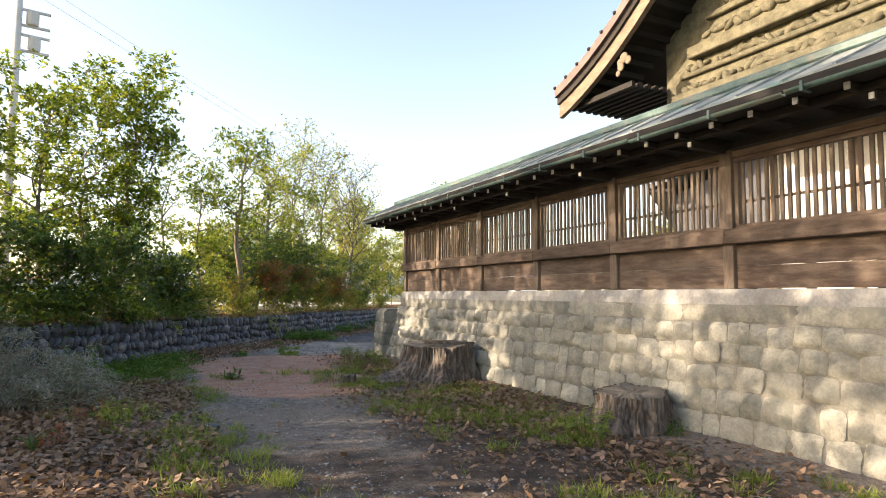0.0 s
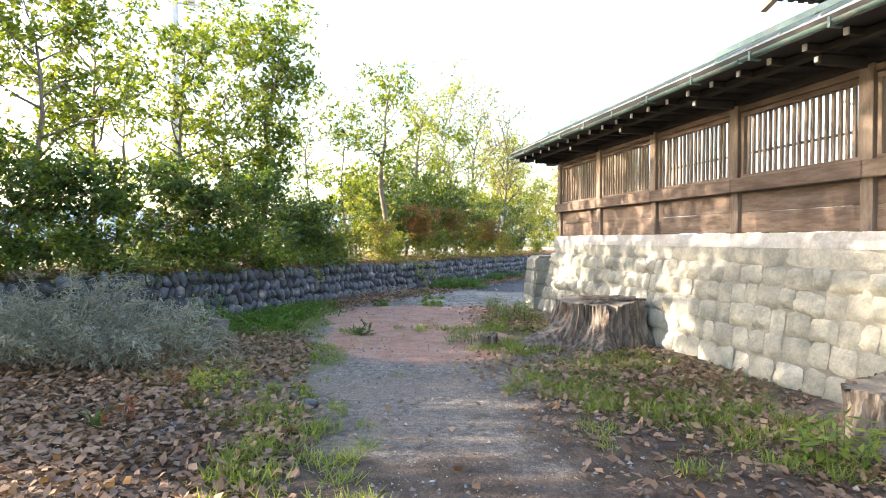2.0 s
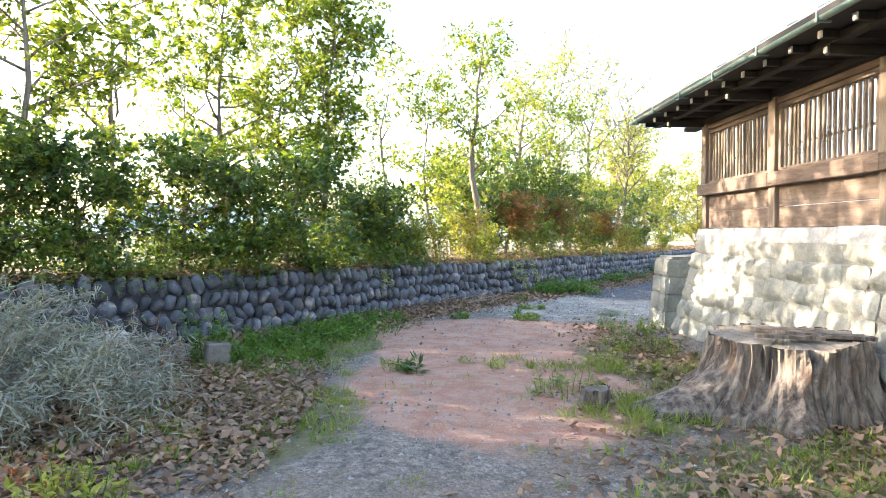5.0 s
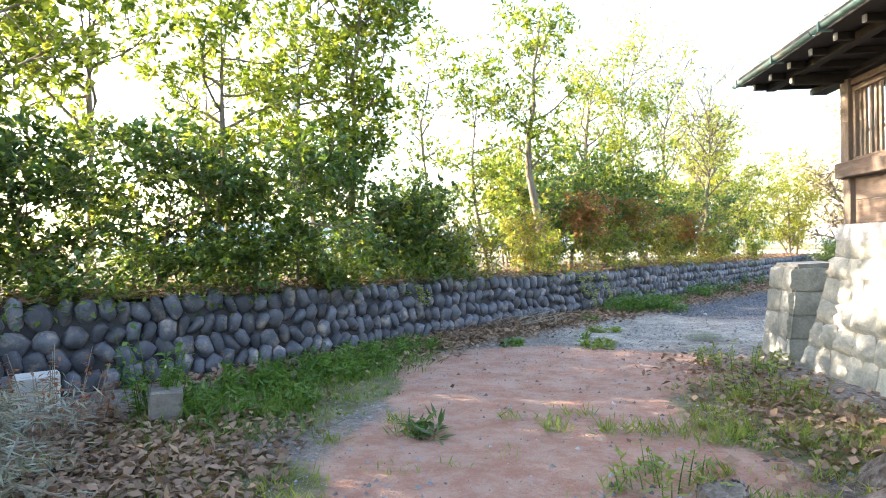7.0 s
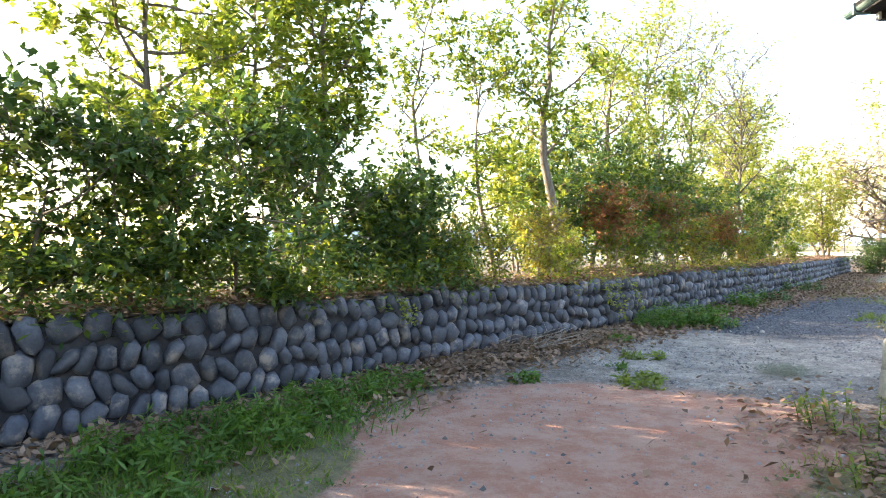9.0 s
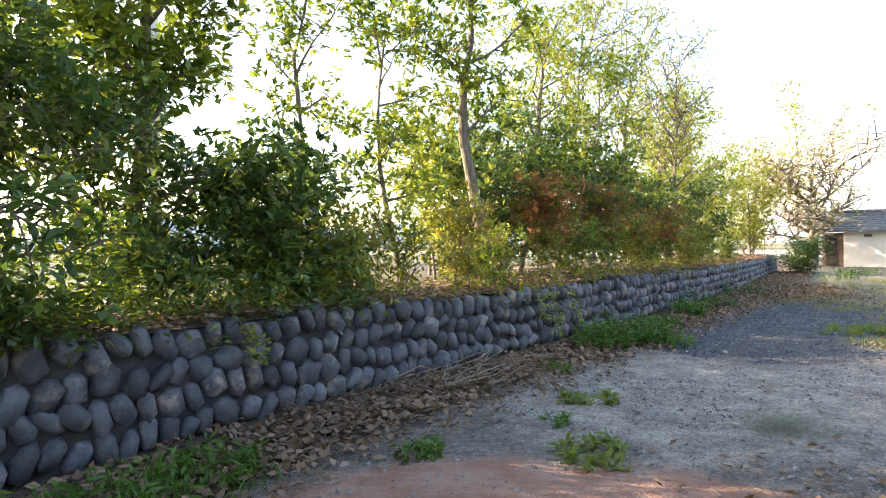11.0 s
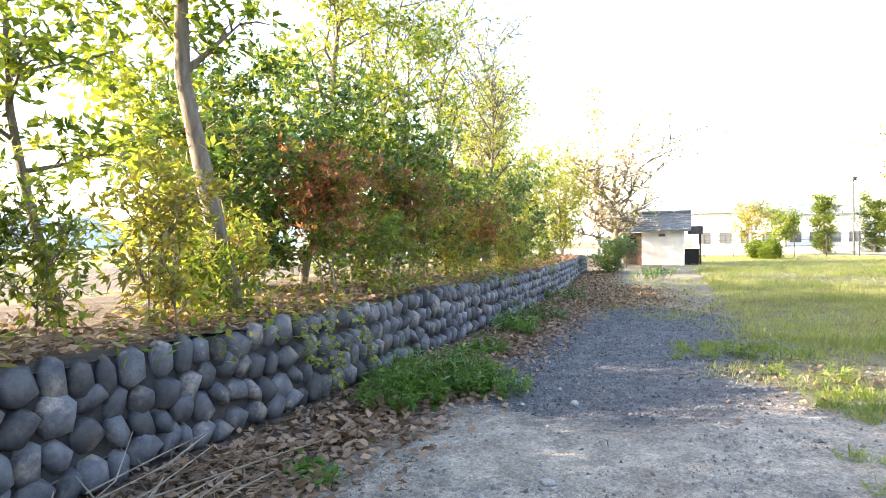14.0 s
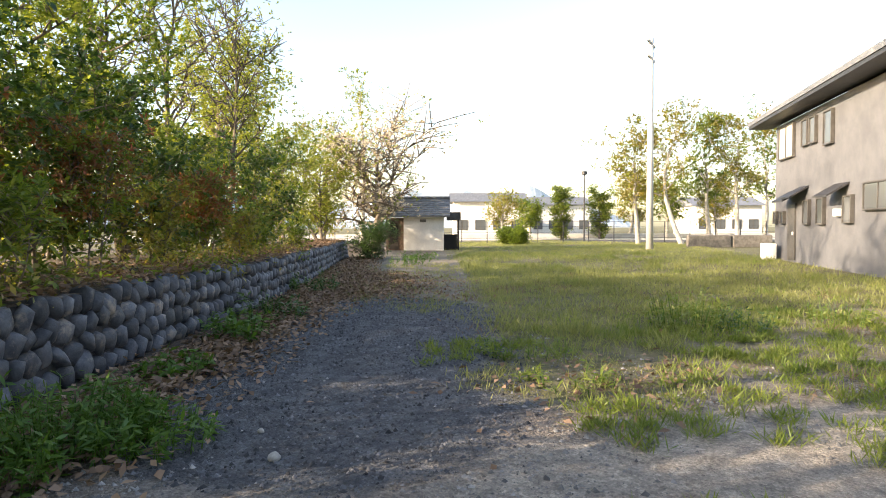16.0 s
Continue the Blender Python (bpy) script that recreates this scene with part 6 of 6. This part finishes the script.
def build_shed():
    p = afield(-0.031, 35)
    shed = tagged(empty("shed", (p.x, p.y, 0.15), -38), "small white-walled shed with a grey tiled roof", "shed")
    part("wall", boxed(-1.12, 1.12, 0, 2.6, -0.2, 1.75), M_shedwall, shed)
    part("side_room", boxed(-2.15, -1.125, 0.35, 2.6, -0.2, 1.7), M_wood, shed, "brown board side room")
    part("doorway", boxed(-2.0, -1.45, 0.30, 0.349, -0.1, 1.55), M_dark, shed)
    part("vent", boxed(-0.2, 0.15, -0.03, 0.02, 1.45, 1.6), M_frame, shed)
    for k in range(9):
        # courses of tiles, each one lapping over the next
        f0, f1 = k / 9, (k + 1) / 9
        for sgn in (1, -1):
            y0, y1 = 1.3 - sgn * (1.3 + 0.55) * (1 - f0), 1.3 - sgn * (1.3 + 0.55) * (1 - f1)
            z0, z1 = 1.78 + 1.05 * f0, 1.78 + 1.05 * f1
            bm = bmesh.new()
            x0, x1 = -2.5 + 0.03 * (k % 2), 1.5
            v = [bm.verts.new(c) for c in ((x0, y0, z0 + 0.05), (x1, y0, z0 + 0.05), (x1, y1, z1), (x0, y1, z1), (x0, y0, z0 - 0.03), (x1, y0, z0 - 0.03), (x1, y1, z1 - 0.08), (x0, y1, z1 - 0.08))]
            for q in ((0, 1, 2, 3), (7, 6, 5, 4), (0, 4, 5, 1), (1, 5, 6, 2), (3, 2, 6, 7), (0, 3, 7, 4)):
                bm.faces.new([v[i] for i in q])
            bmesh.ops.recalc_face_normals(bm, faces=bm.faces)
            part("tile_course", bm, M_shedroof, shed)
    part("ridge", boxed(-2.5, 1.5, 1.15, 1.45, 2.8, 2.95, bevel=0.03), M_shedroof, shed)
    # lean-to porch
    part("porch_roof", boxed(1.3, 2.1, -0.2, 2.2, 1.55, 2.0, bevel=0.02), M_black, shed)
    part("porch_post", boxed(1.9, 2.0, 0.0, 0.1, -0.2, 1.55), M_dark, shed)
    part("porch_wall", boxed(1.14, 1.9, 0.6, 0.7, -0.2, 0.75), M_dark, shed)


def build_pole(x, y, h, r, side, gear):
    pole = tagged(empty("utility_pole", (x, y, 0)), "tall tapered concrete utility pole with crossarms and transformer" if gear else "tall pale concrete utility pole", "utility pole")
    bm = bmesh.new()
    tube(bm, [Vector((0, 0, z)) for z in (-0.3, h * 0.5, h)], [r, r * 0.82, r * 0.62], 14)
    part("shaft", bm, M_concrete, pole, smooth=True)
    for k, z in enumerate((h - 0.3, h - 1.1)):
        arm = part("crossarm", boxed(-0.9, 0.9, -0.05, 0.05, z - 0.05, z + 0.05), M_concrete, pole)
        for u in (-0.8, -0.3, 0.35, 0.8):
            b = bmesh.new()
            tube(b, [Vector((u, 0, z + 0.05)), Vector((u, 0, z + 0.13)), Vector((u, 0, z + 0.22))], [0.035, 0.055, 0.03], 8)
            part("insulator", b, M_white, arm)
    if gear:
        for z, u in ((h - 2.4, 0.42), (h - 3.3, 0.5)):
            f = part("bracket", boxed(0.1, 0.95, -0.04, 0.04, z + 0.42, z + 0.5), M_concrete, pole)
            part("bracket", boxed(0.1, 0.95, -0.04, 0.04, z - 0.14, z - 0.06), M_concrete, pole)
            b = bmesh.new()
            tube(b, [Vector((u, 0, z - 0.06)), Vector((u, 0, z)), Vector((u, 0, z + 0.4)), Vector((u, 0, z + 0.46))], [0.17, 0.2, 0.2, 0.12], 12)
            part("transformer", b, M_concrete, pole)
    pole.rotation_euler[2] = side
    return pole


def cable(a, b, sag, r=0.006):
    cu = bpy.data.curves.new("cable", "CURVE")
    cu.dimensions, cu.bevel_depth, cu.bevel_resolution = "3D", r, 1
    sp = cu.splines.new("POLY")
    n = 24
    sp.points.add(n)
    for i in range(n + 1):
        f = i / n
        p = Vector(a).lerp(Vector(b), f)
        sp.points[i].co = (p.x, p.y, p.z - sag * 4 * f * (1 - f), 1)
    cu.materials.append(M_black)
    tagged(new("cable", cu), "thin black overhead cable", "cable", "overhead cables")


def far_house(side, depth, w, d, h, rz, label, seed):
    p = afield(side, depth)
    rng = random.Random(seed)
    ob = tagged(empty("house", (p.x, p.y, 0), rz), label, "house", "houses across the road")
    part("wall", boxed(-w / 2, w / 2, 0, d, -0.2, h), M_shedwall, ob)
    bm = bmesh.new()
    v = [bm.verts.new(c) for c in ((-w / 2 - 0.5, -0.6, h), (w / 2 + 0.5, -0.6, h), (w / 2 + 0.5, d / 2, h + 1.3), (-w / 2 - 0.5, d / 2, h + 1.3), (w / 2 + 0.5, d + 0.6, h), (-w / 2 - 0.5, d + 0.6, h))]
    for q in ((0, 1, 2, 3), (3, 2, 4, 5), (0, 5, 4, 1), (0, 3, 5), (1, 4, 2)):
        bm.faces.new([v[i] for i in q])
    part("roof", bm, M_shedroof, ob, "grey tiled roof")
    n = int(w // 2.2)
    for fl in (0.9, 3.4):
        if fl + 1.2 < h:
            for k in range(n):
                u = -w / 2 + (k + 0.5) * w / n
                window(ob, u - 0.6, u + 0.6, fl, fl + 1.2)
    return ob


def build_far():
    build_shed()
    build_house()
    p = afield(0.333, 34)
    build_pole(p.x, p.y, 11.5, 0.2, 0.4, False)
    build_pole(-9.8, 11.3, 13.2, 0.17, 0.2, True)
    for k in range(2):
        cable((-9.8, 11.3, 12.6 - 0.5 * k), (30 + k, 60, 11 - 0.4 * k), 0.8)
        cable((-9.8, 11.3, 12.6 - 0.5 * k), (-30 + k, -12, 12 - 0.4 * k), 0.8)
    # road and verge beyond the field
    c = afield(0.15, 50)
    ang = math.degrees(math.atan2(SIDE.y, SIDE.x))
    rd = tagged(part("road", boxed(-70, 90, 0, 6.5, 0.0, 0.03, bevel=0), M_asphalt), "grey asphalt road across the field", "road", kind="structure")
    rd.matrix_world = pose(c.x, c.y, 0.02, 0, 0, ang)
    kerb = tagged(part("pavement", boxed(-70, 90, 6.6, 8.6, 0.0, 0.15, bevel=0.02), M_concrete), "concrete pavement along the far side of the road", "pavement", kind="structure")
    kerb.matrix_world = pose(c.x, c.y, 0.0, 0, 0, ang)
    wall = tagged(part("wall_far", boxed(-70, 70, 9, 9.2, 0.0, 0.6, bevel=0.02), M_concrete), "low concrete wall across the road", "wall", kind="structure")
    wall.matrix_world = pose(c.x, c.y, 0.0, 0, 0, ang)
    # mesh fence posts at the field's edge
    fence = tagged(empty("field_fence", (c.x, c.y, 0), ang), "thin metal wire fence along the field's edge", "fence")
    for k in range(26):
        part("post", boxed(-26 + k * 2 - 0.03, -26 + k * 2 + 0.03, -1.03, -0.97, 0, 1.7), M_black, fence)
    for z in (0.4, 0.85, 1.3, 1.68):
        part("wire", boxed(-26, 24, -1.012, -0.988, z - 0.012, z + 0.012, bevel=0), M_black, fence)
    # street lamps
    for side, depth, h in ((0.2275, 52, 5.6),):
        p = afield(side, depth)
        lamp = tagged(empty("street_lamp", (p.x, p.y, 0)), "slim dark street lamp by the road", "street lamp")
        bm = bmesh.new()
        tube(bm, [Vector((0, 0, 0)), Vector((0, 0, h))], [0.07, 0.05], 8)
        part("pole", bm, M_black, lamp)
        part("lamp_head", boxed(-0.18, 0.18, -0.18, 0.18, h, h + 0.3, bevel=0.05), M_black, lamp)
    far_house(0.075, 78, 9, 8, 4.4, ang, "white two-storey house across the road", 1)
    far_house(0.19, 90, 9, 8, 4.4, ang + 6, "white two-storey house across the road", 2)
    far_house(0.46, 84, 9, 8, 4.0, ang, "white house behind the trees across the road", 3)
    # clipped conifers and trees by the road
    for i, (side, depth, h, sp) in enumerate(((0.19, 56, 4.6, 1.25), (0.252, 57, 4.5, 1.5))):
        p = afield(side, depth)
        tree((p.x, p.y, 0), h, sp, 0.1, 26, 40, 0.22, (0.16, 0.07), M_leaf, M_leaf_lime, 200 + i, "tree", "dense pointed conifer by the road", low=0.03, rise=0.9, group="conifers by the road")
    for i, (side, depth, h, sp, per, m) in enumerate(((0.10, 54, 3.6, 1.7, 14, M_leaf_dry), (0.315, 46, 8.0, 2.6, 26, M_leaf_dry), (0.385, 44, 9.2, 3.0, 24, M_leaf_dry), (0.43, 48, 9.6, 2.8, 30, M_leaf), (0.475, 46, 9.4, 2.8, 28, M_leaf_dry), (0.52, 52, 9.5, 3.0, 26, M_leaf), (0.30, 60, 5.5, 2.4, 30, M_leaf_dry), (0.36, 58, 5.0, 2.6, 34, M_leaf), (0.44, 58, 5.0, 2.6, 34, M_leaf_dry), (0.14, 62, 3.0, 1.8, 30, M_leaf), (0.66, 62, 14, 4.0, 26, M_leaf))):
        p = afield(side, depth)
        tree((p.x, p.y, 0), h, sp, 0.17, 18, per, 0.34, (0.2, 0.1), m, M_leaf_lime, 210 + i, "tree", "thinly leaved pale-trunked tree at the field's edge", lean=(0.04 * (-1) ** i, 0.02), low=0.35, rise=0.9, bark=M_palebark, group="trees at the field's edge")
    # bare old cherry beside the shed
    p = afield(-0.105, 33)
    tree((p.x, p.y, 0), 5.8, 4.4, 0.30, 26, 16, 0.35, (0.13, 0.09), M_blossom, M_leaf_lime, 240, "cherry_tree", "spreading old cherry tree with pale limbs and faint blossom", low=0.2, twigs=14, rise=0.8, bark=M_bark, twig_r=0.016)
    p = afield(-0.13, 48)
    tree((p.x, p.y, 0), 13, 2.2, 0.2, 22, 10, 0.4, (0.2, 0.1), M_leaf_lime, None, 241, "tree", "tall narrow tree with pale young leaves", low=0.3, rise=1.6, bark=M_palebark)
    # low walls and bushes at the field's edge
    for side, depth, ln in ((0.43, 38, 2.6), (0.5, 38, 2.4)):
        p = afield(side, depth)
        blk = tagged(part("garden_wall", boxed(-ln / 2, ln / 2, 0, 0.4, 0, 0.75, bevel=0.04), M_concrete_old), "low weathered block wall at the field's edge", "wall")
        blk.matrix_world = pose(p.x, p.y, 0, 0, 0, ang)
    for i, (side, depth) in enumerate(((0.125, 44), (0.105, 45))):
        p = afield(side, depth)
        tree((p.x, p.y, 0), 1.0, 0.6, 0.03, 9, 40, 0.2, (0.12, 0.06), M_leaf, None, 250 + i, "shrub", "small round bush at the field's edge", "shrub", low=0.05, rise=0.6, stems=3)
    # wooded land behind the terrace and hills, their distance haze painted in the colour
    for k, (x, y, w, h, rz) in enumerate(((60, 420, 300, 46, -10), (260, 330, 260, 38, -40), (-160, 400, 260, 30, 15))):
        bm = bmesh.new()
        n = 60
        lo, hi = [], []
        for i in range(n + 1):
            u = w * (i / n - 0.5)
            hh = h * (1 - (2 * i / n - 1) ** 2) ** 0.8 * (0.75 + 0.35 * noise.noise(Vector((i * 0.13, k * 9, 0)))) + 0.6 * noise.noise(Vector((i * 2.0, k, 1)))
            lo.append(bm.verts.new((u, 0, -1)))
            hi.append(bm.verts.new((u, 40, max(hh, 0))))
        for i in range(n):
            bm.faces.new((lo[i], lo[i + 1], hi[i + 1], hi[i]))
        ob = tagged(part("backdrop_hill", bm, M_hill), "wooded hill on the horizon, painted hazy blue", "hill", kind="structure")
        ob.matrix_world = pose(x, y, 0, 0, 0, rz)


M_palebark = mat("pale bark", (0.34, 0.31, 0.27), (0.5, 0.47, 0.42), 6, 40, 0.9, bump=0.6, vary=0.15)
M_blossom = leaf_mat("pale blossom", (0.58, 0.50, 0.49), (0.68, 0.62, 0.58), 0.4, 0.7)

build_hall()
build_far()
